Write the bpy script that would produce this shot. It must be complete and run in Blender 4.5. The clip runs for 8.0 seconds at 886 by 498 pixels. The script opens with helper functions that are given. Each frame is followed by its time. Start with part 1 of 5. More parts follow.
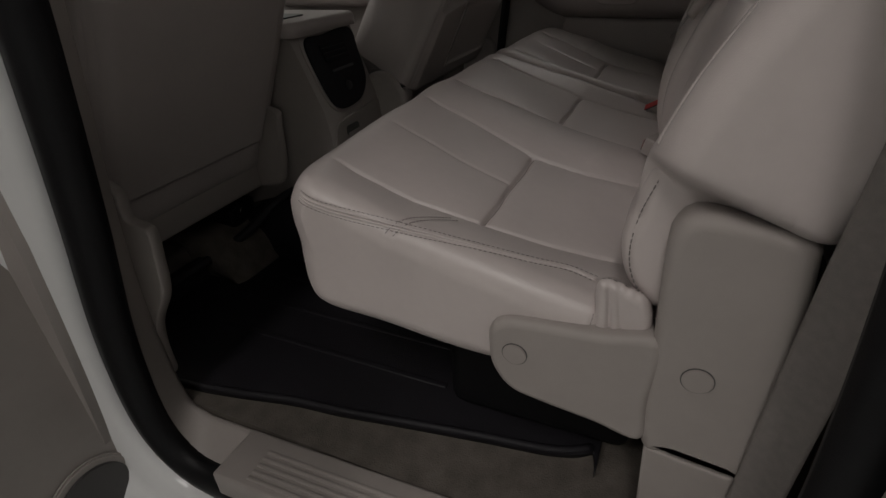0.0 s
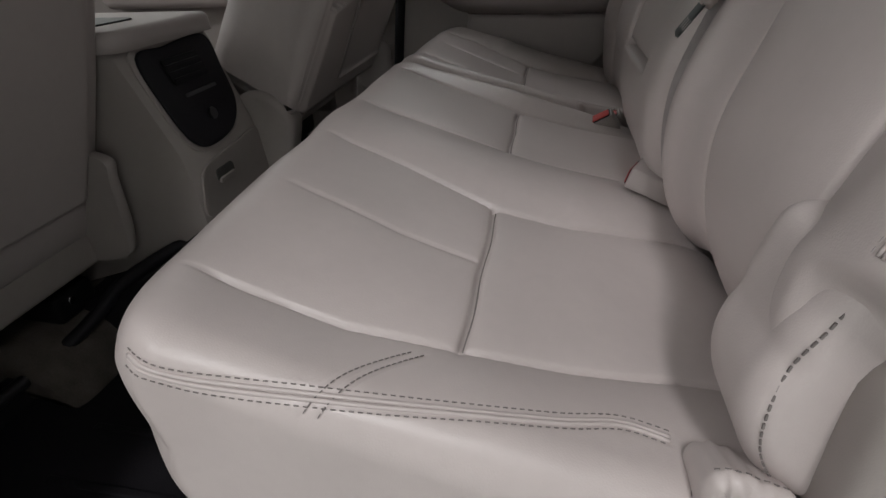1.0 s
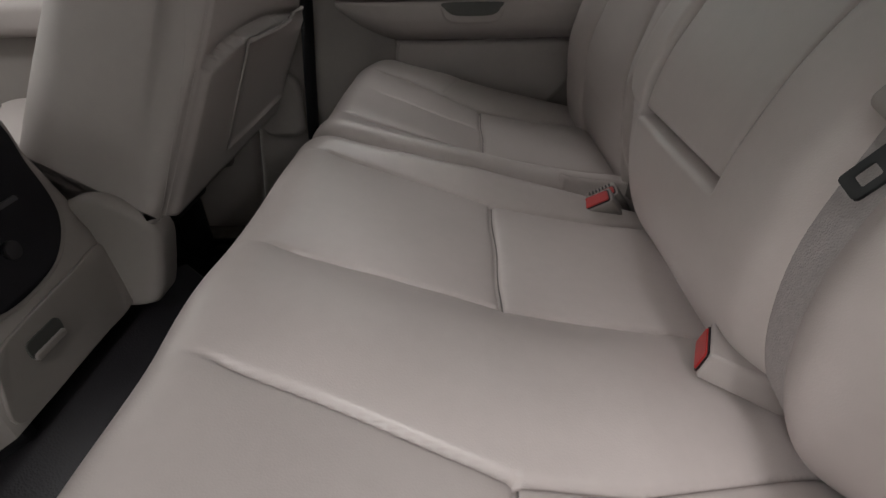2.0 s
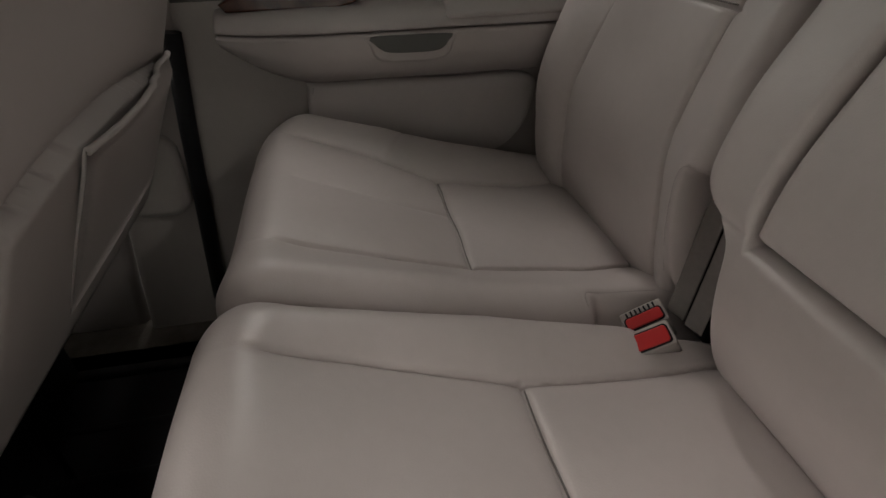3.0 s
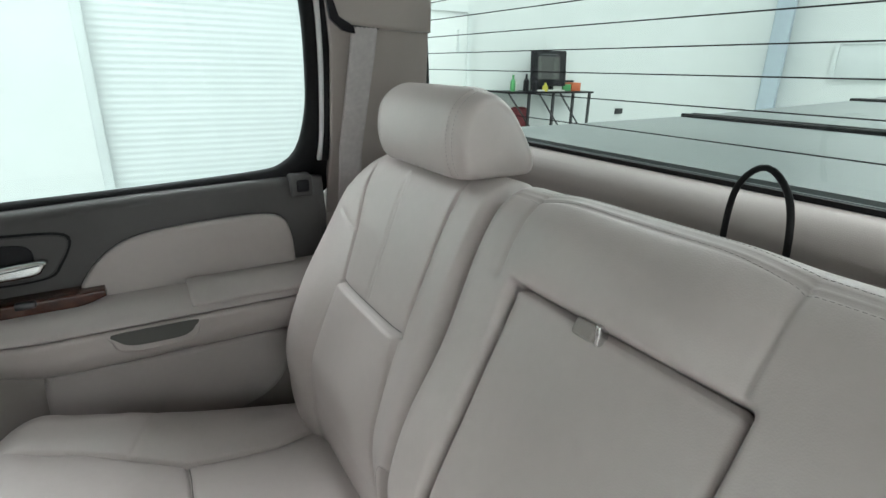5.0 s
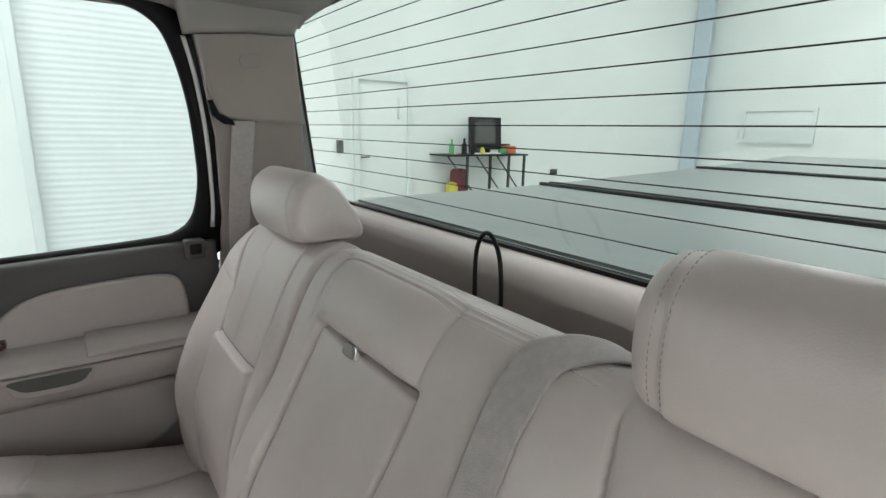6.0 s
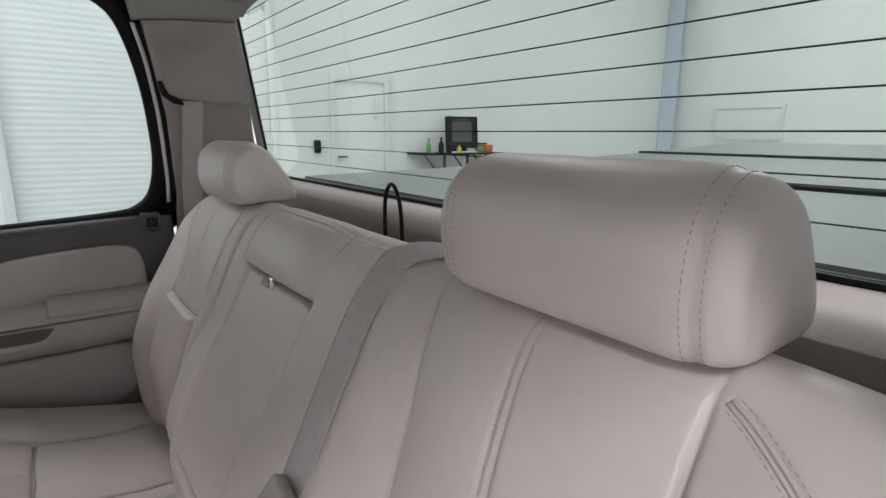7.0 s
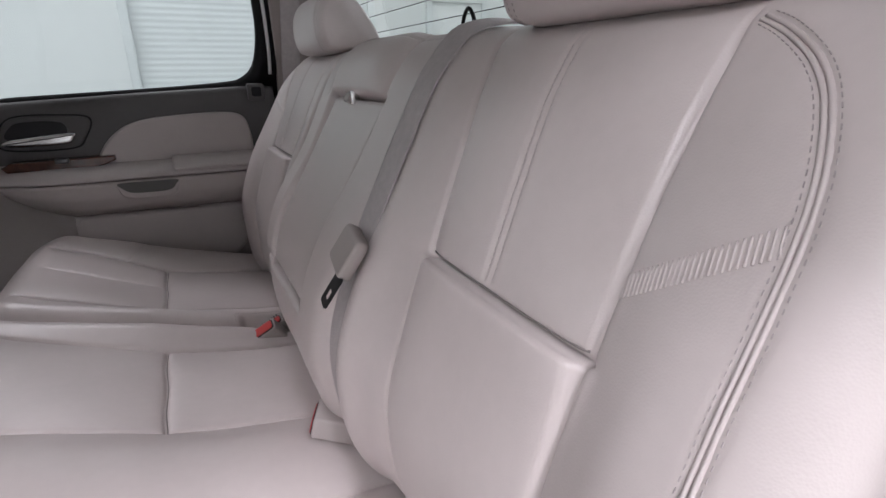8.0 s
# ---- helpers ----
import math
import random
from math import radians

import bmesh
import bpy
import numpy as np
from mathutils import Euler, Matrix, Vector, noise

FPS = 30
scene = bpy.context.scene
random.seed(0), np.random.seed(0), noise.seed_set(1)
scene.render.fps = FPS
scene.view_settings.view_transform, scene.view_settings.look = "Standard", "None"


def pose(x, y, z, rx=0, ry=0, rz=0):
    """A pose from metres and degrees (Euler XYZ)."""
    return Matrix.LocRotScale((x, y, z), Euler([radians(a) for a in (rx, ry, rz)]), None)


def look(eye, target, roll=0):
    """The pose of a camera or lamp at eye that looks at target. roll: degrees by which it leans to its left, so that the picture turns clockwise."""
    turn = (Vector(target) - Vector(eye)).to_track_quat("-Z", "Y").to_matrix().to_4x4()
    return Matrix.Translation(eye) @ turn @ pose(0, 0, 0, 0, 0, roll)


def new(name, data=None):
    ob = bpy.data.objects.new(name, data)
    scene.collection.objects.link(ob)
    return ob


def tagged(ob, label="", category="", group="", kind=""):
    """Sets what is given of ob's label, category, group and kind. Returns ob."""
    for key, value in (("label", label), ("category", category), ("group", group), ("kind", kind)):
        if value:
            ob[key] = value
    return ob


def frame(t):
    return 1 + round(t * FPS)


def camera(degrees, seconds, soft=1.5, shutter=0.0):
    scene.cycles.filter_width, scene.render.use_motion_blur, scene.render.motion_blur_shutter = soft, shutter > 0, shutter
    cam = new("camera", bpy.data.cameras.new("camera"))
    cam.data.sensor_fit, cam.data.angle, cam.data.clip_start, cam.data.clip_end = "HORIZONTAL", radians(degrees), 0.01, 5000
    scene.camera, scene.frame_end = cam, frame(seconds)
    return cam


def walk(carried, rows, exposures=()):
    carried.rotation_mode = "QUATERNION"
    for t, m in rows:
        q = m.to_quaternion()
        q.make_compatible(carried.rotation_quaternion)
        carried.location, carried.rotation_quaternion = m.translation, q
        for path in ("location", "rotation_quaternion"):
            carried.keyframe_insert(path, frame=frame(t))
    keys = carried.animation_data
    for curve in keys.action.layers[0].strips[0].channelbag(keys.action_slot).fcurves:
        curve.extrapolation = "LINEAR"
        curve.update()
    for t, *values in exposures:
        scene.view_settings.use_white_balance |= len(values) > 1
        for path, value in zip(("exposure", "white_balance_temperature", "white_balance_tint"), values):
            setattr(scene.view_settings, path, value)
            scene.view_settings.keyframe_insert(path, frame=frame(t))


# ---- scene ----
cam = camera(81.3, 8.0)
PATH = [
    (0, (0.531, -0.538, 0.76), (-0.198, 1.024, -0.255), -2.7),
    (0.5, (0.415, -0.422, 0.735), (-0.084, 1.223, -0.287), -2.7),
    (1, (0.357, -0.242, 0.721), (0.001, 1.436, -0.308), -2.5),
    (1.5, (0.321, -0.049, 0.738), (0.084, 1.642, -0.303), -2.1),
    (3, (0.162, 0.528, 0.806), (0.461, 2.148, -0.328), -1.1),
    (3.5, (0.181, 0.633, 0.814), (0.644, 2.221, -0.31), 0.1),
    (4, (0.222, 0.651, 0.857), (0.828, 2.234, -0.203), 0.1),
    (4.5, (0.243, 0.598, 0.948), (1.071, 2.198, 0.08), 1.2),
    (5, (0.302, 0.465, 1.067), (1.274, 2.084, 0.409), 1.2),
    (6.5, (0.386, 0.07, 1.124), (1.559, 1.633, 0.7), 0.9),
    (7, (0.397, -0.011, 1.06), (1.578, 1.545, 0.629), 0.5),
    (7.5, (0.398, -0.081, 0.959), (1.463, 1.557, 0.529), -0.1),
    (8, (0.385, -0.106, 0.873), (1.224, 1.59, 0.224), -0.7),
]
EXPOSURES = [(0, -3.56, 6700, 14), (0.5, -2.94, 6550, 14), (1, -2.41, 6350, 13), (1.5, -1.94, 6350, 12), (3, -1.87, 6800, 13), (3.5, -1.58, 6750, 13), (4, -1.17, 6500, 8), (4.5, -0.71, 6150, 4), (5, -0.53, 6020, 4), (6.5, -0.88, 6300, 12), (7, -1.11, 6250, 15), (7.5, -1.21, 6180, 18), (8, -1.31, 6100, 20)]
walk(cam, [(t, look(eye, target, roll)) for t, eye, target, roll in PATH], EXPOSURES)
# ------------------------------------------------------------ world and light
scene.view_settings.exposure = 0.0
world = bpy.data.worlds.new("world")
scene.world = world
world.use_nodes = True
sky = world.node_tree.nodes.new("ShaderNodeTexSky")
sky.sky_type, sky.sun_disc = "NISHITA", False
sky.sun_elevation, sky.sun_rotation = radians(40), radians(120)
world.node_tree.links.new(sky.outputs[0], world.node_tree.nodes["Background"].inputs[0])
world.node_tree.nodes["Background"].inputs[1].default_value = 0.05


# ------------------------------------------------------------ materials
def material(name, base, rough=0.5, metal=0.0, grain=0.0, grain_size=0.002, mottle=0.06, mottle_size=0.12, spec=0.5, wear=0.0):
    """A surface with fine relief, and colour and gloss that wander at two scales."""
    m = bpy.data.materials.new(name)
    m.use_nodes = True
    nt = m.node_tree
    b = nt.nodes["Principled BSDF"]
    b.inputs["Roughness"].default_value, b.inputs["Metallic"].default_value = rough, metal
    b.inputs["Specular IOR Level"].default_value = spec
    co = nt.nodes.new("ShaderNodeTexCoord")
    big = nt.nodes.new("ShaderNodeTexNoise")
    big.inputs["Scale"].default_value, big.inputs["Detail"].default_value = 1 / mottle_size, 5
    nt.links.new(co.outputs["Object"], big.inputs["Vector"])
    fine = nt.nodes.new("ShaderNodeTexNoise")
    fine.inputs["Scale"].default_value, fine.inputs["Detail"].default_value = 9 / mottle_size, 3
    nt.links.new(co.outputs["Object"], fine.inputs["Vector"])
    add = nt.nodes.new("ShaderNodeMath")
    add.operation = "MULTIPLY_ADD"
    add.inputs[1].default_value = 0.35
    nt.links.new(fine.outputs[0], add.inputs[0])
    nt.links.new(big.outputs[0], add.inputs[2])
    ramp = nt.nodes.new("ShaderNodeValToRGB")
    lo, hi = ramp.color_ramp.elements
    lo.position, hi.position = 0.45, 0.95
    lo.color = (*[c * (1 - mottle) for c in base], 1)
    hi.color = (*[min(1, c * (1 + mottle)) for c in base], 1)
    nt.links.new(add.outputs[0], ramp.inputs[0])
    nt.links.new(ramp.outputs[0], b.inputs["Base Color"])
    rr = nt.nodes.new("ShaderNodeMapRange")
    rr.inputs["From Min"].default_value, rr.inputs["From Max"].default_value = 0.4, 1.0
    rr.inputs["To Min"].default_value, rr.inputs["To Max"].default_value = max(0, rough - 0.06), min(1, rough + 0.08)
    nt.links.new(add.outputs[0], rr.inputs["Value"])
    nt.links.new(rr.outputs[0], b.inputs["Roughness"])
    if grain:
        v = nt.nodes.new("ShaderNodeTexVoronoi")
        v.inputs["Scale"].default_value = 1 / grain_size
        nt.links.new(co.outputs["Object"], v.inputs["Vector"])
        bump = nt.nodes.new("ShaderNodeBump")
        bump.inputs["Strength"].default_value, bump.inputs["Distance"].default_value = grain, grain_size * 0.25
        nt.links.new(v.outputs["Distance"], bump.inputs["Height"])
        nt.links.new(bump.outputs[0], b.inputs["Normal"])
    return m


def glass_material(name, tint, rough=0.0):
    m = bpy.data.materials.new(name)
    m.use_nodes = True
    nt = m.node_tree
    nt.nodes.clear()
    out = nt.nodes.new("ShaderNodeOutputMaterial")
    see = nt.nodes.new("ShaderNodeBsdfTransparent")
    see.inputs[0].default_value = (*tint, 1)
    gloss = nt.nodes.new("ShaderNodeBsdfGlossy")
    gloss.inputs["Roughness"].default_value = rough
    face = nt.nodes.new("ShaderNodeLayerWeight")
    power = nt.nodes.new("ShaderNodeMath")
    power.operation = "POWER"
    power.inputs[1].default_value = 4.0
    nt.links.new(face.outputs["Facing"], power.inputs[0])
    amount = nt.nodes.new("ShaderNodeMapRange")
    amount.inputs["To Min"].default_value, amount.inputs["To Max"].default_value = 0.035, 0.55
    nt.links.new(power.outputs[0], amount.inputs["Value"])
    mix = nt.nodes.new("ShaderNodeMixShader")
    nt.links.new(amount.outputs[0], mix.inputs[0])
    nt.links.new(see.outputs[0], mix.inputs[1])
    nt.links.new(gloss.outputs[0], mix.inputs[2])
    nt.links.new(mix.outputs[0], out.inputs[0])
    return m


LEATHER = material("grey_taupe_leather", (0.53, 0.475, 0.46), 0.36, grain=0.22, grain_size=0.0016, mottle=0.05, spec=0.5)
VINYL = material("grey_taupe_vinyl", (0.40, 0.36, 0.345), 0.48, grain=0.2, grain_size=0.0014, mottle=0.05, spec=0.4)
TRIM = material("taupe_plastic", (0.33, 0.298, 0.28), 0.5, grain=0.25, grain_size=0.0012, mottle=0.05, spec=0.35)
PILLAR = material("pillar_plastic", (0.34, 0.30, 0.28), 0.55, grain=0.2, grain_size=0.0012, mottle=0.04, spec=0.3)
DARK_TRIM = material("charcoal_plastic", (0.072, 0.068, 0.068), 0.5, grain=0.3, grain_size=0.0012, mottle=0.08, spec=0.35)
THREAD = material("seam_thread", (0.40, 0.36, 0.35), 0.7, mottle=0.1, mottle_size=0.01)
# Seam thread again, with the shade of needle holes put into its colour.
THREAD_SHADED = material("shaded_seam_thread", (0.20, 0.18, 0.172), 0.75, mottle=0.1, mottle_size=0.01)
WEBBING = material("belt_webbing", (0.40, 0.368, 0.365), 0.55, grain=0.7, grain_size=0.0018, mottle=0.1, mottle_size=0.01)
# Belt webbing again, darkened to carry the shade where it hangs.
WEBBING_SHADED = material("shaded_belt_webbing", (0.20, 0.18, 0.17), 0.6, grain=0.7, grain_size=0.0018, mottle=0.1, mottle_size=0.01)
RUBBER = material("black_rubber", (0.008, 0.008, 0.009), 0.5, grain=0.2, grain_size=0.002, mottle=0.2, spec=0.18)
MAT = material("floor_mat_rubber", (0.013, 0.012, 0.015), 0.55, grain=0.4, grain_size=0.003, mottle=0.2, spec=0.3)
CARPET = material("taupe_carpet", (0.11, 0.097, 0.085), 0.95, grain=1.0, grain_size=0.003, mottle=0.25, mottle_size=0.04, spec=0.1)
GLOSS_BLACK = material("gloss_black_plastic", (0.008, 0.0075, 0.010), 0.32, mottle=0.1, spec=0.22)
WOOD = material("dark_red_wood_veneer", (0.055, 0.017, 0.010), 0.16, mottle=0.45, mottle_size=0.02)
CHROME = material("satin_chrome", (0.72, 0.72, 0.72), 0.2, 1.0, mottle=0.03)
STEEL = material("dark_steel", (0.10, 0.10, 0.105), 0.35, 1.0, mottle=0.1)
RED = material("red_button_plastic", (0.42, 0.016, 0.016), 0.35, mottle=0.05)
PAINT = material("white_car_paint", (0.74, 0.74, 0.74), 0.22, mottle=0.02)
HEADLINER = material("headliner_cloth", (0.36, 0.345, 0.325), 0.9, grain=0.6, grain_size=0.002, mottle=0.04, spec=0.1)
TONNEAU = material("tonneau_vinyl", (0.22, 0.235, 0.235), 0.38, grain=0.2, grain_size=0.004, mottle=0.12, mottle_size=0.3, spec=0.5)
WALL = material("white_wall_paint", (0.80, 0.82, 0.80), 0.7, grain=0.2, grain_size=0.01, mottle=0.03, mottle_size=0.8)
SHUTTER = material("white_shutter_steel", (0.76, 0.79, 0.78), 0.45, mottle=0.03, mottle_size=0.4)
PILLAR_BLUE = material("pale_blue_steel", (0.55, 0.62, 0.68), 0.5, mottle=0.05)
# Dark grey painted as shade in two recesses; also the monitor's screen.
RECESS_SHADE_SCREEN = material("recess_shade_and_screen", (0.085, 0.085, 0.08), 0.55, grain=0.25, grain_size=0.0012, mottle=0.06, spec=0.3)
CONCRETE = material("garage_concrete", (0.45, 0.46, 0.45), 0.45, mottle=0.15, mottle_size=0.6)
SIDE_GLASS = glass_material("side_glass", (0.50, 0.55, 0.545))
REAR_GLASS = glass_material("rear_glass", (0.47, 0.52, 0.505))


# ------------------------------------------------------------ mesh helpers
from mathutils.bvhtree import BVHTree


def mesh_from(name, verts, faces, smooth=True):
    me = bpy.data.meshes.new(name)
    me.from_pydata([tuple(v) for v in verts], [], faces)
    me.update()
    if smooth:
        me.polygons.foreach_set("use_smooth", np.ones(len(me.polygons), bool))
    return me


def part(name, data, mat, parent=None, label="", at=None):
    """One mesh object, under a thing or a part, or at top level."""
    if isinstance(data, bmesh.types.BMesh):
        me = bpy.data.meshes.new(name)
        bmesh.ops.recalc_face_normals(data, faces=data.faces)
        data.to_mesh(me)
        data.free()
        data = me
    if mat and not data.materials:
        data.materials.append(mat)
    ob = new(name, data)
    if at:
        ob.location = at
    if parent:
        ob.parent = parent
        ob.matrix_parent_inverse = Matrix.Translation(-parent.location) if parent.type == "EMPTY" else Matrix.Identity(4)
    if label:
        ob["label"] = label
    return ob


def thing(name, at, label, category, group="", kind=""):
    ob = new(name)
    ob.location = at
    ob.empty_display_size = 0.05
    return tagged(ob, label, category, group, kind)


def smooth_loop(pts, step, closed=True):
    """Catmull-Rom through pts, resampled at even steps."""
    p = np.array(pts, float)
    n = len(p)
    out = []
    for i in range(n if closed else n - 1):
        if closed:
            a, b, c, d = p[(i - 1) % n], p[i], p[(i + 1) % n], p[(i + 2) % n]
        else:
            a, b, c, d = p[max(i - 1, 0)], p[i], p[i + 1], p[min(i + 2, n - 1)]
        for u in np.linspace(0, 1, 16, endpoint=False):
            out.append(0.5 * (2 * b + (c - a) * u + (2 * a - 5 * b + 4 * c - d) * u ** 2 + (3 * b - a - 3 * c + d) * u ** 3))
    if not closed:
        out.append(p[-1])
    q = np.array(out)
    if closed:
        q = np.vstack([q, q[:1]])
    s = np.concatenate([[0], np.cumsum(np.linalg.norm(np.diff(q, axis=0), axis=1))])
    k = max(4, int(round(s[-1] / step)))
    t = np.linspace(0, s[-1], k + 1)
    r = np.stack([np.interp(t, s, q[:, j]) for j in range(q.shape[1])], axis=1)
    return r[:-1] if closed else r


def normals2(loop):
    """Outward normals of a closed loop in the plane."""
    t = np.roll(loop, -1, 0) - np.roll(loop, 1, 0)
    t /= np.linalg.norm(t, axis=1)[:, None] + 1e-12
    area = np.sum(loop[:, 0] * np.roll(loop[:, 1], -1) - np.roll(loop[:, 0], -1) * loop[:, 1])
    n = np.stack([t[:, 1], -t[:, 0]], 1)
    return n if area > 0 else -n


def pillow(name, section, y0, y1, r, mat, parent, disp=None, warp=None, step=0.005, label="", axis="y", r1=None, dome=None, flat=False):
    """A padded body: a closed section in x-z drawn out along y (or a section in y-z along x), with rounded ends and seams pressed in by disp."""
    sec = smooth_loop(section, step)
    nrm = normals2(sec)
    r1 = r if r1 is None else r1
    ang = np.linspace(0, np.pi / 2, max(9, int(1.6 * r / step) + 3))
    a = [(y0 + r * (1 - math.cos(k)), r * (1 - math.sin(k))) for k in ang]
    b = [(y1 - r1 * (1 - math.cos(k)), r1 * (1 - math.sin(k))) for k in ang[::-1]]
    mid = np.linspace(y0 + r, y1 - r1, max(2, int((y1 - y0 - r - r1) / step)))[1:-1]
    rows = a + [(v, 0.0) for v in mid] + b
    ys, ins = np.array([q[0] for q in rows]), np.array([q[1] for q in rows])
    m, n = len(ys), len(sec)
    # tight corners of the section draw in less than the rest
    big = max(r, r1)
    turn = np.sum((np.roll(nrm, -2, 0) - np.roll(nrm, 2, 0)) * (np.roll(sec, -1, 0) - np.roll(sec, 1, 0)), axis=1)
    arc = np.linalg.norm(np.roll(sec, -2, 0) - np.roll(sec, 2, 0), axis=1)
    bend = np.linalg.norm(np.roll(nrm, -2, 0) - np.roll(nrm, 2, 0), axis=1)
    lim = np.where(turn > 0, np.clip(0.75 * arc / (bend + 1e-9), 0, big), big)
    span = max(1, int(0.8 * big / step))
    lim = np.min([np.roll(lim, k) for k in range(-span, span + 1)], axis=0)
    for _ in range(3):
        lim = np.mean([np.roll(lim, k) for k in range(-span, span + 1)], axis=0)
    draw = np.minimum(ins[:, None], big) * (lim / big)[None, :]
    U = np.repeat(sec[None, :, 0], m, 0) - draw * nrm[None, :, 0]
    W = np.repeat(sec[None, :, 1], m, 0) - draw * nrm[None, :, 1]
    if dome is not None:
        k = dome + (1 - dome) * (1 - np.clip(ins / r, 0, 1))[:, None]
        cu, cw = sec[:, 0].mean(), sec[:, 1].mean()
        U, W = cu + (sec[None, :, 0] - cu) * k, cw + (sec[None, :, 1] - cw) * k
    Y = np.repeat(ys[:, None], n, 1)
    if disp is not None:
        d = disp(U, Y, W, np.repeat(nrm[None, :, 0], m, 0), np.repeat(nrm[None, :, 1], m, 0))
        U = U + d * nrm[None, :, 0]
        W = W + d * nrm[None, :, 1]
    # closing rings at both ends, bulging where the end is domed
    def cap(k, sgn):
        mu, mw = U[k].mean(), W[k].mean()
        bulge = 0.0 if dome is None else 0.009
        return [(mu + (U[k] - mu) * f, np.full(n, ys[k] + sgn * bulge * (1 - f * f)), mw + (W[k] - mw) * f) for f in np.linspace(1, 0.01, (6 if warp is None and dome is None else 44 if dome is None else 12))[1:]]
    if not flat:
        lo, hi = cap(0, -1)[::-1], cap(m - 1, 1)
        U, Y, W = (np.vstack([np.array([q[c] for q in lo]), A, np.array([q[c] for q in hi])]) for c, A in ((0, U), (1, Y), (2, W)))
        m += len(lo) + len(hi)
    V = np.stack([U, Y, W] if axis == "y" else [Y, U, W], -1).reshape(-1, 3)
    if warp is not None:
        V = warp(V)
    i = np.arange(m - 1)[:, None] * n
    j = np.arange(n)[None, :]
    k = (j + 1) % n
    F = np.stack([i + j, i + k, i + n + k, i + n + j], -1).reshape(-1, 4).tolist()
    for base, flip in ((0, True), ((m - 1) * n, False)):
        f = list(range(base, base + n))
        F.append(f[::-1] if flip else f)
    me = mesh_from(name, V.tolist(), F)
    bm = bmesh.new()
    bm.from_mesh(me)
    bpy.data.meshes.remove(me)
    return part(name, bm, mat, parent, label)


def gauss(d, w):
    return np.exp(-(d / w) ** 2)


def seam(d, deep=0.0035, wide=0.0035, dip=0.006, reach=0.02):
    """A stitched seam: a narrow groove in a soft dip."""
    return -deep * gauss(d, wide) - dip * np.exp(-np.abs(d) / reach)


def box(bm, lo, hi):
    v = [bm.verts.new((x, y, z)) for x in (lo[0], hi[0]) for y in (lo[1], hi[1]) for z in (lo[2], hi[2])]
    for f in ((0, 1, 3, 2), (4, 6, 7, 5), (0, 4, 5, 1), (2, 3, 7, 6), (0, 2, 6, 4), (1, 5, 7, 3)):
        bm.faces.new([v[i] for i in f])
    return v


def block(lo, hi, bevel=0.0, seg=2):
    bm = bmesh.new()
    box(bm, lo, hi)
    if bevel:
        bmesh.ops.bevel(bm, geom=bm.edges[:], offset=bevel, segments=seg, affect="EDGES", profile=0.5)
        for f in bm.faces:
            f.smooth = True
    return bm


def plate(outline, depth, bevel=0.0, seg=3, place=None):
    """An outline in the plane (u, v), drawn out by depth; place(u, v, w) gives the point in space."""
    bm = bmesh.new()
    o = np.array(outline, float)
    prev, nxt = o - np.roll(o, 1, 0), np.roll(o, -1, 0) - o
    prev /= np.linalg.norm(prev, axis=1)[:, None] + 1e-12
    nxt /= np.linalg.norm(nxt, axis=1)[:, None] + 1e-12
    turn = 1 if np.sum(o[:, 0] * np.roll(o[:, 1], -1) - np.roll(o[:, 0], -1) * o[:, 1]) > 0 else -1
    n1, n2 = np.stack([prev[:, 1], -prev[:, 0]], 1) * turn, np.stack([nxt[:, 1], -nxt[:, 0]], 1) * turn
    mitre = (n1 + n2) / np.clip(1 + np.sum(n1 * n2, axis=1), 0.4, 2)[:, None]
    levels = [(0.0, 0.0)]
    if bevel:
        levels += [(bevel * (1 - math.cos(a)), depth - bevel * (1 - math.sin(a))) for a in np.linspace(0, math.pi / 2, seg + 2)]
    else:
        levels += [(0.0, depth)]
    rings = [[bm.verts.new((*(o[i] - mitre[i] * ins), h)) for i in range(len(o))] for ins, h in levels]
    n = len(o)
    bm.faces.new(rings[0][::-1])
    bm.faces.new(rings[-1])
    for a, b in zip(rings, rings[1:]):
        for i in range(n):
            bm.faces.new((a[i], a[(i + 1) % n], b[(i + 1) % n], b[i]))
    for f in bm.faces:
        f.smooth = len(f.verts) == 4
    if place:
        for v in bm.verts:
            v.co = place(*v.co)
    return bm


def tube(points, radius, sides=10, closed=False):
    """A round bar along points."""
    p = [Vector(q) for q in points]
    n = len(p)
    bm = bmesh.new()
    rings = []
    up = None
    for i in range(n):
        t = (p[(i + 1) % n] - p[i - 1]) if closed else (p[min(i + 1, n - 1)] - p[max(i - 1, 0)])
        t.normalize()
        if up is None:
            up = t.orthogonal().normalized()
        up = (up - t * up.dot(t)).normalized()
        side = t.cross(up)
        rings.append([bm.verts.new(p[i] + (up * math.cos(a) + side * math.sin(a)) * radius) for a in np.linspace(0, 2 * math.pi, sides, endpoint=False)])
    for i in range(n if closed else n - 1):
        a, b = rings[i], rings[(i + 1) % n]
        for k in range(sides):
            bm.faces.new((a[k], a[(k + 1) % sides], b[(k + 1) % sides], b[k])).smooth = True
    if not closed:
        bm.faces.new(rings[0][::-1])
        bm.faces.new(rings[-1])
    return bm


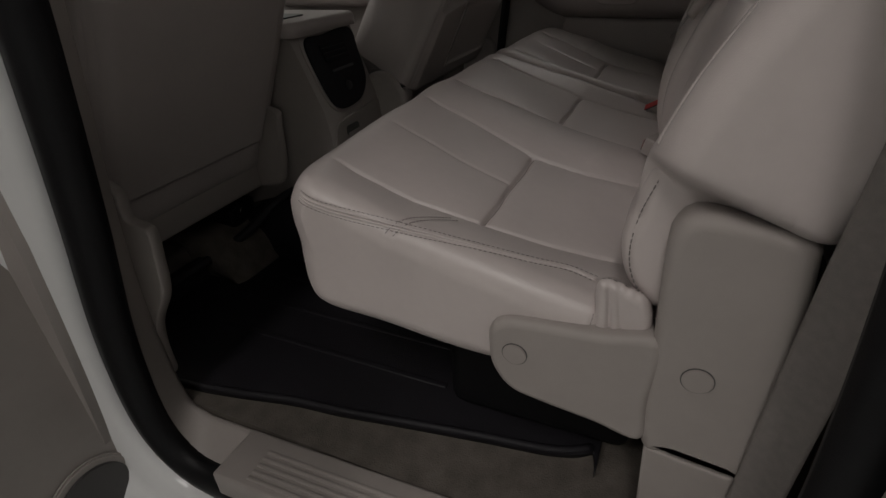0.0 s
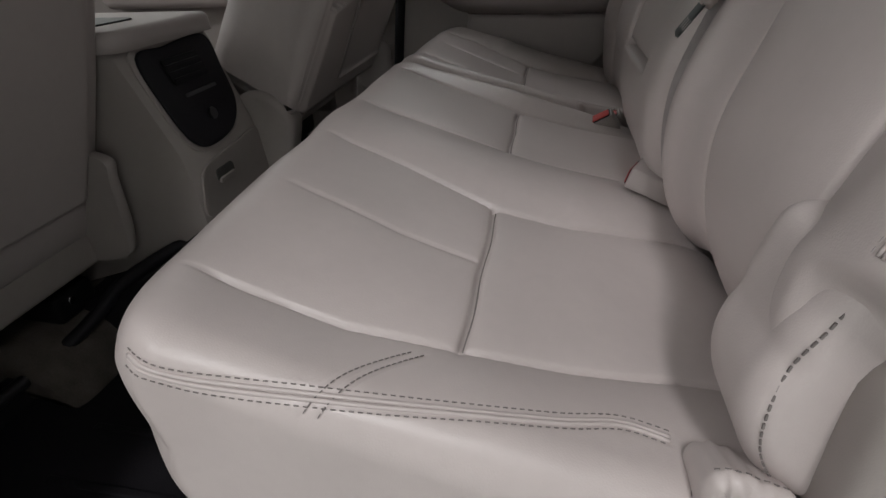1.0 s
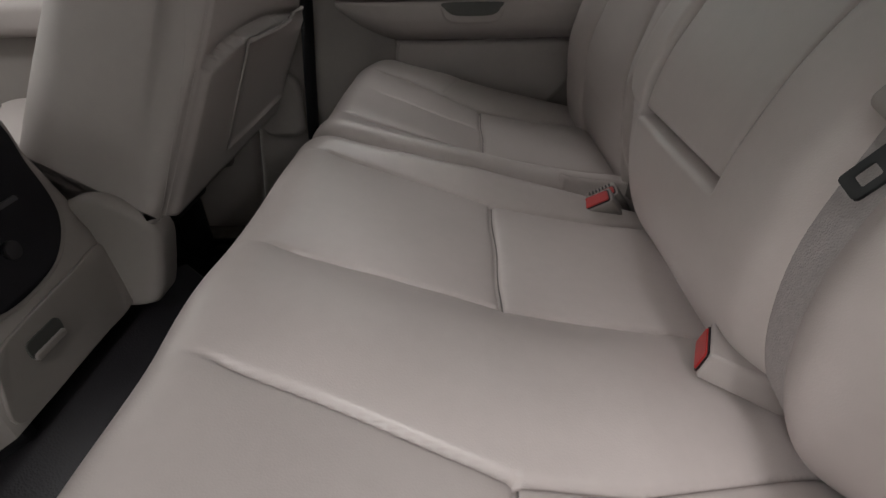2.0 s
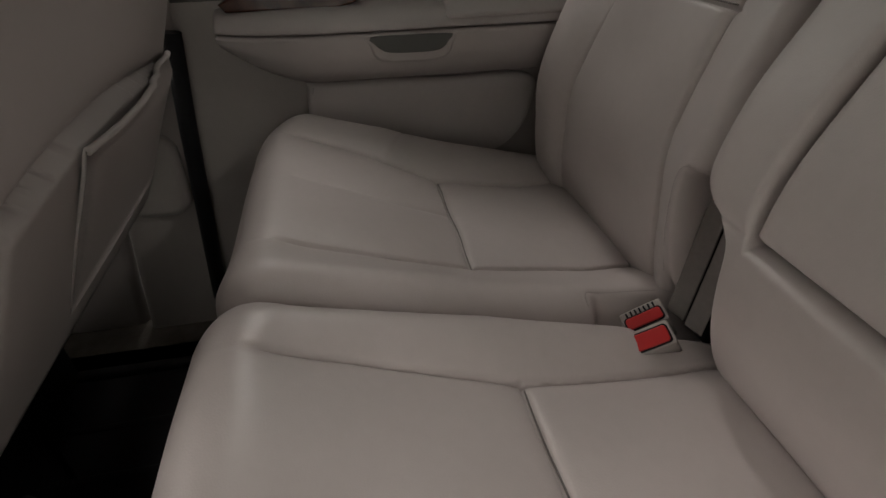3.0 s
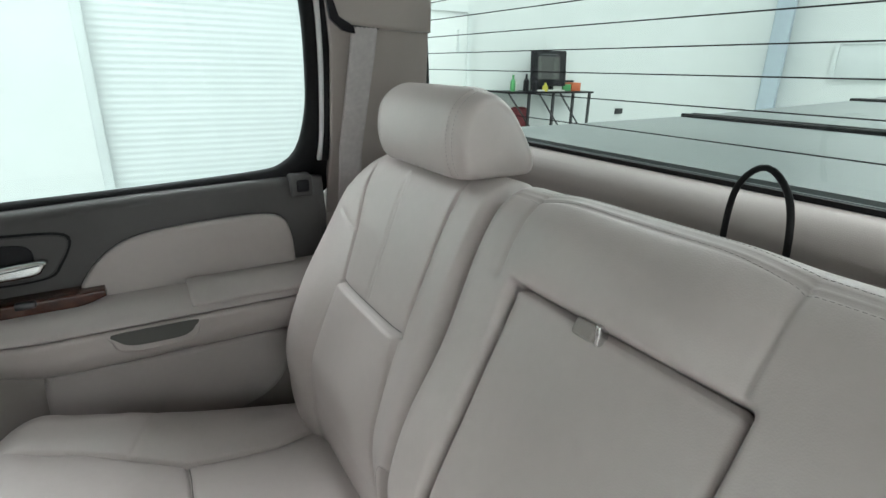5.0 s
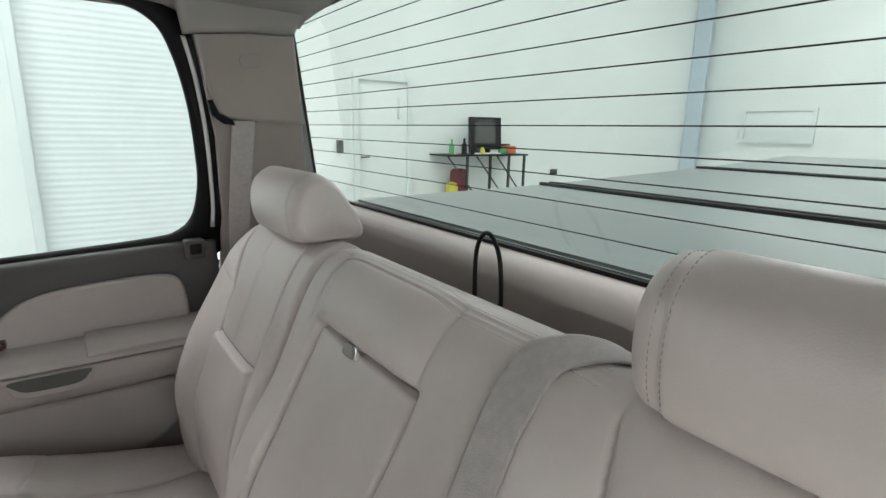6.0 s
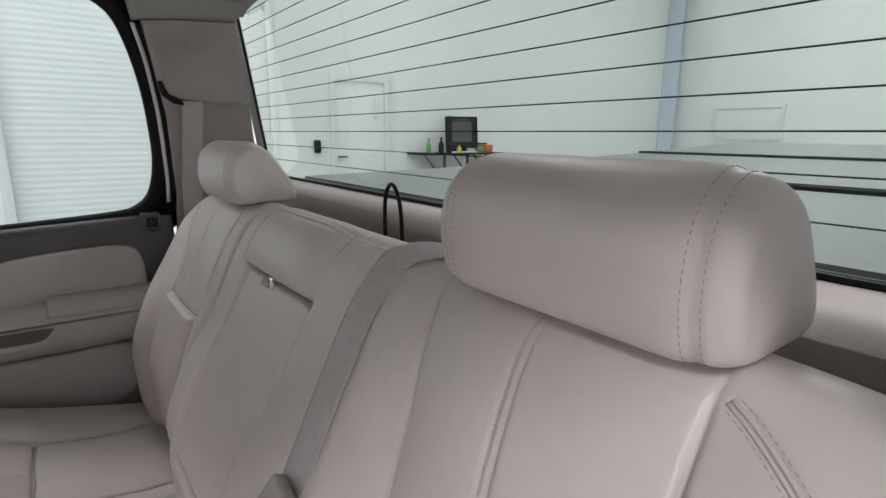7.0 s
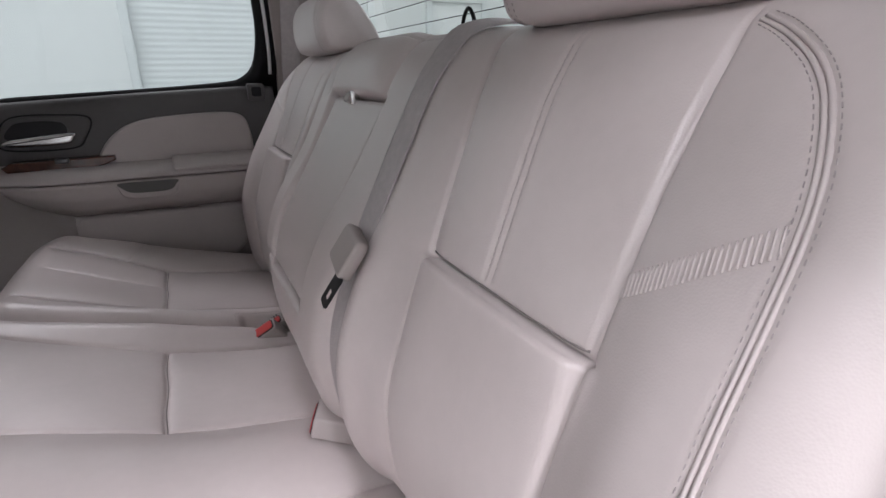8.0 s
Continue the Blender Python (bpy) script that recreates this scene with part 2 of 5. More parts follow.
def strip(points, across, thick):
    """A flat band along points: across gives its half width as a vector at each point, thick its half thickness along the other way."""
    bm = bmesh.new()
    rings = []
    n = len(points)
    for i in range(n):
        p = Vector(points[i])
        t = Vector(points[min(i + 1, n - 1)]) - Vector(points[max(i - 1, 0)])
        w = Vector(across[i] if isinstance(across, list) else across)
        u = t.cross(w).normalized() * thick
        rings.append([bm.verts.new(p + w + u), bm.verts.new(p - w + u), bm.verts.new(p - w - u), bm.verts.new(p + w - u)])
    for i in range(n - 1):
        for k in range(4):
            bm.faces.new((rings[i][k], rings[i][(k + 1) % 4], rings[i + 1][(k + 1) % 4], rings[i + 1][k])).smooth = k in (0, 2)
    bm.faces.new(rings[0][::-1])
    bm.faces.new(rings[-1])
    return bm


def webbing(points, across, ribs=6, thick=0.0012):
    """A woven belt along points, ribbed lengthwise; across is its half width as a vector."""
    bm = bmesh.new()
    n, k = len(points), ribs * 2 + 1
    rows = []
    for i in range(n):
        p = Vector(points[i])
        t = Vector(points[min(i + 1, n - 1)]) - Vector(points[max(i - 1, 0)])
        w = Vector(across)
        u = t.cross(w).normalized()
        top = [bm.verts.new(p + w * (2 * j / (k - 1) - 1) + u * (thick * (0.9 if j % 2 else 0.35))) for j in range(k)]
        low = [bm.verts.new(p + w * (2 * j / (k - 1) - 1) - u * (thick * (0.9 if j % 2 else 0.35))) for j in range(k)]
        rows.append(top + low[::-1])
    m = 2 * k
    for a, b in zip(rows, rows[1:]):
        for j in range(m):
            bm.faces.new((a[j], a[(j + 1) % m], b[(j + 1) % m], b[j])).smooth = True
    return bm


def sweep(path, section, closed=True):
    """A section of (outward offset, y) carried round a path in x-z."""
    P = smooth_loop(path, 0.02, closed)
    if closed:
        N = normals2(P)
    else:
        t = np.gradient(P, axis=0)
        t /= np.linalg.norm(t, axis=1)[:, None]
        N = np.stack([t[:, 1], -t[:, 0]], 1)
    m, n = len(P), len(section)
    V = [(P[i, 0] + o * N[i, 0], y, P[i, 1] + o * N[i, 1]) for i in range(m) for o, y in section]
    F = [[i * n + k, i * n + (k + 1) % n, ((i + 1) % m) * n + (k + 1) % n, ((i + 1) % m) * n + k] for i in range(m if closed else m - 1) for k in range(n)]
    me = mesh_from("sweep", V, F)
    bm = bmesh.new()
    bm.from_mesh(me)
    bpy.data.meshes.remove(me)
    return bm


def stitches(points, length=0.005, gap=0.0025, radius=0.0006):
    """Single stitches along a line, each a small thread lying on the leather."""
    q = smooth_loop(points, 0.001, False)
    bm = bmesh.new()
    run = int(round((length + gap) / 0.001))
    on = int(round(length / 0.001))
    for i in range(0, len(q) - on - 1, run):
        a, b = Vector(q[i]), Vector(q[i + on])
        t = (b - a).normalized()
        u = t.orthogonal().normalized() * radius
        w = t.cross(u).normalized() * radius
        vs = [bm.verts.new(p + d) for p in (a, b) for d in (u, w, -u, -w)]
        for k in range(4):
            bm.faces.new((vs[k], vs[(k + 1) % 4], vs[4 + (k + 1) % 4], vs[4 + k]))
        bm.faces.new(vs[:4][::-1])
        bm.faces.new(vs[4:])
    return bm


def laid(ob, points, way, lift=0.0004, far=0.4):
    """Points moved along way until they lie on the mesh of ob."""
    bm = bmesh.new()
    bm.from_mesh(ob.data)
    tree = BVHTree.FromBMesh(bm)
    bm.free()
    out = []
    for i, p in enumerate(points):
        w = Vector(way[i] if isinstance(way, list) else way).normalized()
        hit, nrm, _, _ = tree.ray_cast(Vector(p) - w * far, w, 2 * far)
        if hit is not None:
            out.append(tuple(hit - w * lift))
    return out


def sewn(name, ob, points, way, length=0.0045, gap=0.003, radius=0.00055):
    """A row of stitches sewn on a part along points."""
    q = laid(ob, [tuple(v) for v in smooth_loop(points, 0.004, False)], way)
    if len(q) > 3:
        tagged(part(name, stitches(q, length, gap, radius), THREAD, ob), kind="stuff")


def beside(ob, points, off, step=0.004, lift=0.0):
    """A line on the surface of ob through points, shifted sideways by off along the surface."""
    bm = bmesh.new()
    bm.from_mesh(ob.data)
    tree = BVHTree.FromBMesh(bm)
    bm.free()
    q = smooth_loop(points, step, False)
    hits = [tree.find_nearest(Vector(p)) for p in q]
    N = np.array([h[1] for h in hits])
    P = np.array([h[0] for h in hits])
    for _ in range(6):
        N = np.vstack([N[:1], (N[:-2] + N[1:-1] + N[2:]) / 3, N[-1:]])
        P = np.vstack([P[:1], (P[:-2] + P[1:-1] + P[2:]) / 3, P[-1:]])
    T = np.gradient(P, axis=0)
    S = np.cross(N, T)
    S /= np.linalg.norm(S, axis=1)[:, None] + 1e-12
    out = []
    for p, n in zip(P + S * off, N):
        h = tree.find_nearest(Vector(p))
        out.append(tuple(np.array(h[0]) + n / np.linalg.norm(n) * lift))
    return out


def press(ob, lines, deep, wide):
    """Press lines into the mesh of ob (deep below zero raises them)."""
    me = ob.data
    n = len(me.vertices)
    co, nr = np.empty(n * 3), np.empty(n * 3)
    me.vertices.foreach_get("co", co)
    me.vertex_normals.foreach_get("vector", nr)
    co, nr = co.reshape(-1, 3), nr.reshape(-1, 3)
    d = np.zeros(n)
    for pts in lines:
        q = smooth_loop(pts, 0.0015, False)
        lo, hi = q.min(0) - 4 * wide, q.max(0) + 4 * wide
        near = np.nonzero(np.all((co > lo) & (co < hi), axis=1))[0]
        for k in range(0, len(near), 4000):
            i = near[k:k + 4000]
            r = np.min(np.sum((co[i][:, None] - q[None]) ** 2, axis=2), axis=1)
            d[i] = np.maximum(d[i], np.exp(-r / wide ** 2))
    co = co - (deep * d)[:, None] * nr
    me.vertices.foreach_set("co", co.reshape(-1))
    me.update()


def seam_shade_line(ob, points, way):
    """A dark tube painted as the shade in a sewn seam's groove."""
    q = laid(ob, [tuple(v) for v in smooth_loop(points, 0.006, False)], way, 0.0)
    if len(q) > 3:
        part("seam", tube(q, 0.0011, 6), THREAD_SHADED, ob)


def disc(centre, radius, depth, axis, bevel=0.001):
    bm = bmesh.new()
    bmesh.ops.create_cone(bm, cap_ends=True, segments=32, radius1=radius, radius2=radius, depth=depth)
    if bevel:
        bmesh.ops.bevel(bm, geom=[e for e in bm.edges if len(e.link_faces) == 2 and any(len(f.verts) > 4 for f in e.link_faces)], offset=bevel, segments=2, affect="EDGES")
    m = Vector((0, 0, 1)).rotation_difference(Vector(axis)).to_matrix().to_4x4()
    bmesh.ops.transform(bm, matrix=Matrix.Translation(centre) @ m, verts=bm.verts)
    return bm


def rounded(x0, z0, x1, z1, r, k=6):
    """A rectangle's outline with round corners."""
    out = []
    for cx, cz, a0 in ((x1 - r, z1 - r, 0), (x0 + r, z1 - r, 90), (x0 + r, z0 + r, 180), (x1 - r, z0 + r, 270)):
        for a in np.linspace(a0, a0 + 90, k):
            out.append((cx + r * math.cos(radians(a)), cz + r * math.sin(radians(a))))
    return out


# ------------------------------------------------------------ garage round the truck
GROUND = -0.72
FLOOR = -0.035


def garage():
    ground = part("ground", block((-9, -9, GROUND - 0.2), (13.6, 7.7, GROUND)), CONCRETE)
    tagged(ground, "grey smooth concrete garage floor", "floor", kind="structure")
    # wall beside the truck, with the opening of the shutter door and the door
    wn = part("wall_east", plate([(-9, GROUND), (0.0, GROUND), (0.0, 4.2), (3.05, 4.2), (3.05, GROUND), (13.6, GROUND), (13.6, 6), (-9, 6)], 0.2, place=lambda u, v, w: (u, 7.5 + w, v)), WALL)
    tagged(wn, "white painted garage wall beside a shutter door", "wall", kind="structure")
    ws = part("wall_west", block((-9, -9.2, GROUND), (13.6, -9, 6)), WALL)
    tagged(ws, "white painted garage wall", "wall", kind="structure")
    wr = part("wall_south", block((13.4, -9, GROUND), (13.6, 7.5, 6)), WALL)
    tagged(wr, "white painted garage end wall", "wall", kind="structure")
    wf = part("wall_north", block((-9.2, -9, GROUND), (-9, 7.7, 6)), WALL)
    tagged(wf, "white painted garage end wall", "wall", kind="structure")
    ce = part("ceiling", block((-9.2, -9.2, 6), (13.6, 7.7, 6.2)), WALL)
    tagged(ce, "white garage ceiling", "ceiling", kind="structure")


garage()


def ceiling_lamp(x, y, watts, sx=1.2, sy=3.0, tint=(1.0, 0.98, 0.95)):
    lamp = thing("ceiling_light", (x, y, 5.9), "unseen long white ceiling light panel, switched on", "ceiling light", "ceiling lights of the garage")
    part("housing", block((x - sx / 2 - 0.05, y - sy / 2 - 0.05, 5.93), (x + sx / 2 + 0.05, y + sy / 2 + 0.05, 5.99), 0.01), SHUTTER, lamp)
    d = bpy.data.lights.new("light", "AREA")
    d.shape, d.size, d.size_y, d.energy, d.color = "RECTANGLE", sx, sy, watts, tint
    ob = new("light", d)
    ob.location = (x, y, 5.9)


# Unseen lights beyond the open door; the outer row is added for fill.
for lx, w1, w2 in ((-3.4, 1020, 44), (0.9, 1200, 44), (5.8, 300, 44)):
    ceiling_lamp(lx, -4.3, w1, 0.8, 2.4)
    ceiling_lamp(lx, -7.6, w2, 0.8, 2.4)
# Unseen lights added to brighten the walls, the backrests and the far seat.
for lx, ly, w in ((-8.3, 3.2, 670), (-3.2, 5.3, 225), (0.6, 5.3, 315), (4.6, 5.3, 200), (10.0, 3.2, 530), (-8.3, 0.0, 670)):
    ceiling_lamp(lx, ly, w, 0.8, 2.4)


def shutter_door():
    """Roll-up door of many narrow slats."""
    root = thing("door_1", (1.6, 7.56, GROUND), "closed white roll-up steel shutter door", "shutter door", kind="structure")
    bm = bmesh.new()
    rows = np.arange(GROUND + 0.05, 4.2, 0.018)
    prev = None
    for i, z in enumerate(rows):
        y = 7.56 - (0.0028 if i % 4 in (1, 2) else 0.0)
        cur = (bm.verts.new((-0.02, y, z)), bm.verts.new((3.1, y, z)))
        if prev:
            bm.faces.new((prev[0], prev[1], cur[1], cur[0]))
        prev = cur
    part("curtain", bm, SHUTTER, root)
    part("bottom_bar", block((-0.02, 7.53, GROUND + 0.0), (3.1, 7.58, GROUND + 0.07), 0.008), RUBBER, root)
    for x in (-0.004, 3.055):
        part("guide_rail", block((x - 0.05, 7.47, GROUND), (x + 0.05, 7.52, 4.25), 0.006), SHUTTER, root)


shutter_door()


def passage_door():
    root = thing("door_2", (4.1, 7.5, GROUND), "closed white personnel door with a lever handle", "door", kind="structure")
    part("leaf", block((3.98, 7.46, GROUND), (4.84, 7.497, 1.86), 0.004), WALL, root)
    fr = bmesh.new()
    box(fr, (3.90, 7.43, GROUND), (3.98, 7.5, 1.96))
    box(fr, (4.84, 7.43, GROUND), (4.92, 7.5, 1.96))
    box(fr, (3.98, 7.43, 1.86), (4.84, 7.5, 1.96))
    part("frame", fr, SHUTTER, root)
    lever = part("handle", tube([(4.02, 7.46, 0.72), (4.02, 7.41, 0.72), (4.14, 7.41, 0.72)], 0.012), STEEL, root)
    part("closer", block((4.66, 7.40, 1.30), (4.70, 7.46, 1.62), 0.005), SHUTTER, root)
    sw = thing("wall_switch", (3.42, 7.5, 0.85), "small black access keypad on the wall", "keypad")
    part("case", block((3.63, 7.45, 0.78), (3.73, 7.498, 0.97), 0.008), GLOSS_BLACK, sw)


passage_door()


def corner_post():
    root = thing("steel_column", (13.2, 7.3, GROUND), "pale blue-grey steel column against the white wall", "column")
    part("web", block((13.0, 7.28, GROUND), (13.38, 7.31, 6)), PILLAR_BLUE, root)
    part("flange", block((12.96, 7.1, GROUND), (13.0, 7.49, 6)), PILLAR_BLUE, root)
    hatch = thing("wall_hatch", (13.39, 5.2, 1.4), "white framed hatch set in the wall", "hatch")
    part("panel", block((13.36, 4.85, 1.08), (13.398, 6.22, 1.72), 0.01), SHUTTER, hatch)
    hf = bmesh.new()
    for lo, hi in (((13.33, 4.77, 1.72), (13.4, 6.30, 1.78)), ((13.33, 4.77, 1.02), (13.4, 6.30, 1.08)), ((13.33, 4.77, 1.08), (13.4, 4.85, 1.72)), ((13.33, 6.22, 1.08), (13.4, 6.30, 1.72))):
        box(hf, lo, hi)
    part("frame", hf, SHUTTER, hatch)


corner_post()


def wall_desk():
    """A folding desk on the far wall, with a screen and clutter."""
    desk = thing("wall_desk", (6.0, 7.2, -0.3), "black wall-mounted desk on steel struts", "desk")
    part("top", block((5.3, 6.95, 0.735), (7.08, 7.49, 0.765), 0.006), GLOSS_BLACK, desk)
    part("end_panel", block((6.5, 7.44, 0.765), (7.08, 7.48, 0.93), 0.006), GLOSS_BLACK, desk)
    for x in (5.75, 6.25, 6.68, 7.05):
        part("leg", block((x - 0.018, 7.0, 0.1), (x + 0.018, 7.036, 0.735)), STEEL, desk)
    for x in (5.35, 5.95, 6.4):
        part("brace", tube([(x, 7.02, 0.73), (x + 0.55, 7.02, 0.12)], 0.014), STEEL, desk)
    mon = thing("monitor", (6.05, 7.2, 0.78), "black desktop screen showing a grey window", "monitor")
    m = Matrix.Translation((6.22, 7.15, 0.84)) @ Euler((radians(-8), 0, radians(-22))).to_matrix().to_4x4()
    scr = part("case", plate(rounded(-0.29, 0.0, 0.29, 0.54, 0.02), 0.05, 0.01, place=lambda u, v, w: m @ Vector((u, -w, v))), GLOSS_BLACK, mon)
    part("screen", plate(rounded(-0.18, 0.10, 0.18, 0.45, 0.01), 0.004, 0, place=lambda u, v, w: m @ Vector((u, -0.0505 - w, v))), RECESS_SHADE_SCREEN, scr)
    part("title_bar", plate(rounded(-0.14, 0.47, 0.14, 0.49, 0.005), 0.003, 0, place=lambda u, v, w: m @ Vector((u, -0.0505 - w, v))), STEEL, scr)
    part("foot", block((6.02, 7.12, 0.766), (6.42, 7.35, 0.86), 0.02), GLOSS_BLACK, mon)
    def bottle(x, y, h, r, col, label):
        b = thing("bottle", (x, y, 0.766), label, "bottle")
        bm = bmesh.new()
        prof = [(0.0, 0.0), (r, 0.0), (r, h * 0.6), (r * 0.4, h * 0.75), (r * 0.4, h), (0, h)]
        rings = [[bm.verts.new((x + a * math.cos(t), y + a * math.sin(t), 0.766 + z)) for t in np.linspace(0, 2 * math.pi, 12, endpoint=False)] for a, z in prof[1:-1]]
        for p, q in zip(rings, rings[1:]):
            for k in range(12):
                bm.faces.new((p[k], p[(k + 1) % 12], q[(k + 1) % 12], q[k]))
        bm.faces.new(rings[-1])
        bm.faces.new(rings[0][::-1])
        part("flask", bm, col, b)
    GREEN = material("green_plastic", (0.10, 0.35, 0.12), 0.4)
    YELLOW = material("yellow_plastic", (0.55, 0.50, 0.06), 0.4)
    ORANGE = material("orange_plastic", (0.62, 0.16, 0.06), 0.4)
    PAPER = material("white_paper", (0.75, 0.75, 0.70), 0.7)
    BURGUNDY = material("burgundy_cloth", (0.16, 0.03, 0.035), 0.8)
    bottle(5.48, 7.1, 0.24, 0.04, GREEN, "green spray bottle on the desk")
    bottle(5.70, 7.05, 0.26, 0.045, GLOSS_BLACK, "black spray bottle on the desk")
    bottle(5.62, 7.2, 0.18, 0.04, PAPER, "white bottle on the desk")
    bottle(5.86, 7.02, 0.22, 0.05, GLOSS_BLACK, "squat black spray bottle on the desk")
    bottle(6.05, 7.0, 0.13, 0.045, YELLOW, "small yellow bottle on the desk")
    def case(name, label, cat, lo, hi, mat):
        o = part(name, block(lo, hi, 0.07 if "bag" in name or "canister" in name else 0.01, 4), mat)
        tagged(o, label, cat)
    case("paper_stack", "stack of white papers on the desk", "papers", (5.85, 6.97, 0.766), (6.45, 7.1, 0.79), PAPER)
    case("small_box", "orange box on the desk", "box", (6.72, 7.1, 0.766), (6.92, 7.3, 0.90), ORANGE)
    case("small_box", "green box on the desk", "box", (6.52, 7.1, 0.766), (6.70, 7.3, 0.87), GREEN)
    case("small_box", "white carton on the desk", "box", (6.32, 7.1, 0.766), (6.50, 7.3, 0.91), PAPER)
    case("yellow_canister", "yellow canister under the desk", "canister", (5.48, 7.1, -0.2), (5.66, 7.3, 0.30), YELLOW)
    case("cloth_bag", "burgundy cloth bag hanging under the desk", "bag", (5.60, 7.14, 0.05), (5.88, 7.34, 0.52), BURGUNDY)
    out = thing("wall_socket", (8.35, 7.49, 0.4), "small white socket plate on the wall", "socket")
    part("plate", block((8.25, 7.475, 0.33), (8.45, 7.498, 0.43), 0.005), STEEL, out)


wall_desk()


# ------------------------------------------------------------ cab shell
OPEN = [(-0.13, 0.77), (-0.163, 0.584), (-0.198, 0.42), (-0.251, 0.196), (-0.261, 0.005), (-0.214, -0.078), (-0.117, -0.091), (0.012, -0.089), (0.314, -0.077), (0.557, -0.057), (0.675, 0.044), (0.704, 0.251), (0.683, 0.611), (0.644, 0.92), (0.568, 1.145), (0.454, 1.304), (0.224, 1.34), (0.001, 1.313), (-0.102, 1.182), (-0.119, 0.975)]

INNER = [(-0.193, 0.766), (-0.231, 0.581), (-0.265, 0.418), (-0.291, 0.195), (-0.283, 0.005), (-0.243, -0.04), (-0.159, -0.043), (0.01, -0.037), (0.312, -0.024), (0.566, -0.01), (0.704, 0.079), (0.74, 0.255), (0.719, 0.614), (0.665, 0.921), (0.568, 1.144), (0.436, 1.28), (0.228, 1.307), (-0.015, 1.28), (-0.14, 1.178), (-0.166, 0.972)]


def spline(pts):
    """Catmull-Rom round a closed path, eight points a stretch."""
    p = np.array(pts, float)
    out = []
    for i in range(len(p)):
        a, b, c, d = p[i - 1], p[i], p[(i + 1) % len(p)], p[(i + 2) % len(p)]
        for u in np.linspace(0, 1, 8, endpoint=False):
            out.append(0.5 * (2 * b + (c - a) * u + (2 * a - 5 * b + 4 * c - d) * u ** 2 + (3 * b - a - 3 * c + d) * u ** 3))
    return np.array(out)


def side_wall_near():
    """Body side round the open door: taupe trim, black seal and white paint."""
    V, F = [], []
    a, b = spline(OPEN), spline(INNER)
    nb = normals2(b)
    rings = [(a, 0, -0.13), (a * 0.8 + b * 0.2, 0, -0.121), (a * 0.45 + b * 0.55, 0, -0.097), (a * 0.1 + b * 0.9, 0, -0.078), (b, 0.0, -0.07), (b, 0.012, -0.06), (b, 0.06, -0.055)]
    m = len(a)
    for p, off, y in rings:
        for q, n in zip(p, nb):
            V.append((q[0] + off * n[0], y, q[1] + off * n[1]))
    for k in range(len(rings) - 1):
        F += [[k * m + i, k * m + (i + 1) % m, (k + 1) * m + (i + 1) % m, (k + 1) * m + i] for i in range(m)]
    tr = part("wall_trim", mesh_from("wall_trim", V, F), TRIM)
    tagged(tr, "taupe plastic trim round the open rear door", "trim", kind="structure")
    foot = part("pillar_foot", plate(smooth_loop([(-0.264, 0.441), (-0.264, 0.402), (-0.256, 0.389), (-0.228, 0.384), (-0.215, 0.372), (-0.222, 0.32), (-0.230, 0.27), (-0.244, 0.235), (-0.290, 0.165), (-0.306, 0.10), (-0.308, 0.04), (-0.33, 0.04), (-0.335, 0.24), (-0.33, 0.44)], 0.008).tolist(), 0.02, 0.003, place=lambda u, v, w: (u, -0.046 - w, v)), TRIM)
    tagged(foot, "taupe foot of the centre pillar trim", "trim", kind="structure")
    se = part("door_seal", sweep(OPEN, [(0.0, -0.127), (-0.004, -0.145), (0.008, -0.162), (0.03, -0.170), (0.055, -0.165), (0.066, -0.15), (0.068, -0.127)]), RUBBER)
    tagged(se, "black rubber seal round the door opening", "seal", kind="structure")
    bo = part("wall_body", sweep(OPEN, [(0.060, -0.10), (0.067, -0.165), (0.08, -0.182), (0.13, -0.188), (0.15, -0.20), (0.17, -0.225), (0.30, -0.235), (0.30, -0.10)]), PAINT)
    tagged(bo, "white painted body round the door opening", "car body", kind="structure")


side_wall_near()


def cab_shell():
    fl = part("floor", block((-2.2, -0.062, -0.12), (1.0, 1.62, FLOOR)), CARPET)
    tagged(fl, "taupe carpet floor of the cab", "floor", kind="structure")
    # roof lining, arched across the cab
    sec = [(y, 1.374 + 0.035 * max(0, 1 - ((y - 0.717) / 0.70) ** 2) ** 0.5) for y in np.linspace(0.017, 1.417, 41)]
    V, F = [], []
    xs = np.linspace(-1.0, 0.835, 34)
    for x in xs:
        for y, z in sec:
            V.append((x, y, z))
    n = len(sec)
    for i in range(len(xs) - 1):
        for k in range(n - 1):
            F.append([i * n + k, i * n + k + 1, (i + 1) * n + k + 1, (i + 1) * n + k])
    me = mesh_from("ceiling_cab", V, F)
    ce = part("ceiling_cab", me, HEADLINER)
    sol = ce.modifiers.new("thickness", "SOLIDIFY")
    sol.thickness, sol.offset = 0.03, 1.0
    tagged(ce, "light grey cloth headliner of the cab", "headliner", kind="structure")
    # rear wall of the cab with the window's opening
    bw = bmesh.new()
    box(bw, (0.985, -0.2, -0.06), (1.02, 1.64, 0.905))
    part_ = part("wall_rear", bw, PAINT)
    tagged(part_, "cab rear wall below the window", "car body", kind="structure")
    # outer roof skin and side rails
    rf = part("roof_skin", block((-1.06, -0.05, 1.44), (0.9, 1.48, 1.46), 0.01), PAINT)
    tagged(rf, "white steel roof of the cab", "car body", kind="structure")


cab_shell()


def on_rear(y, z, off=0.0):
    """A point on the leaning rear window."""
    return (0.966 - 0.30 * (z - 0.934) - off, y, z)


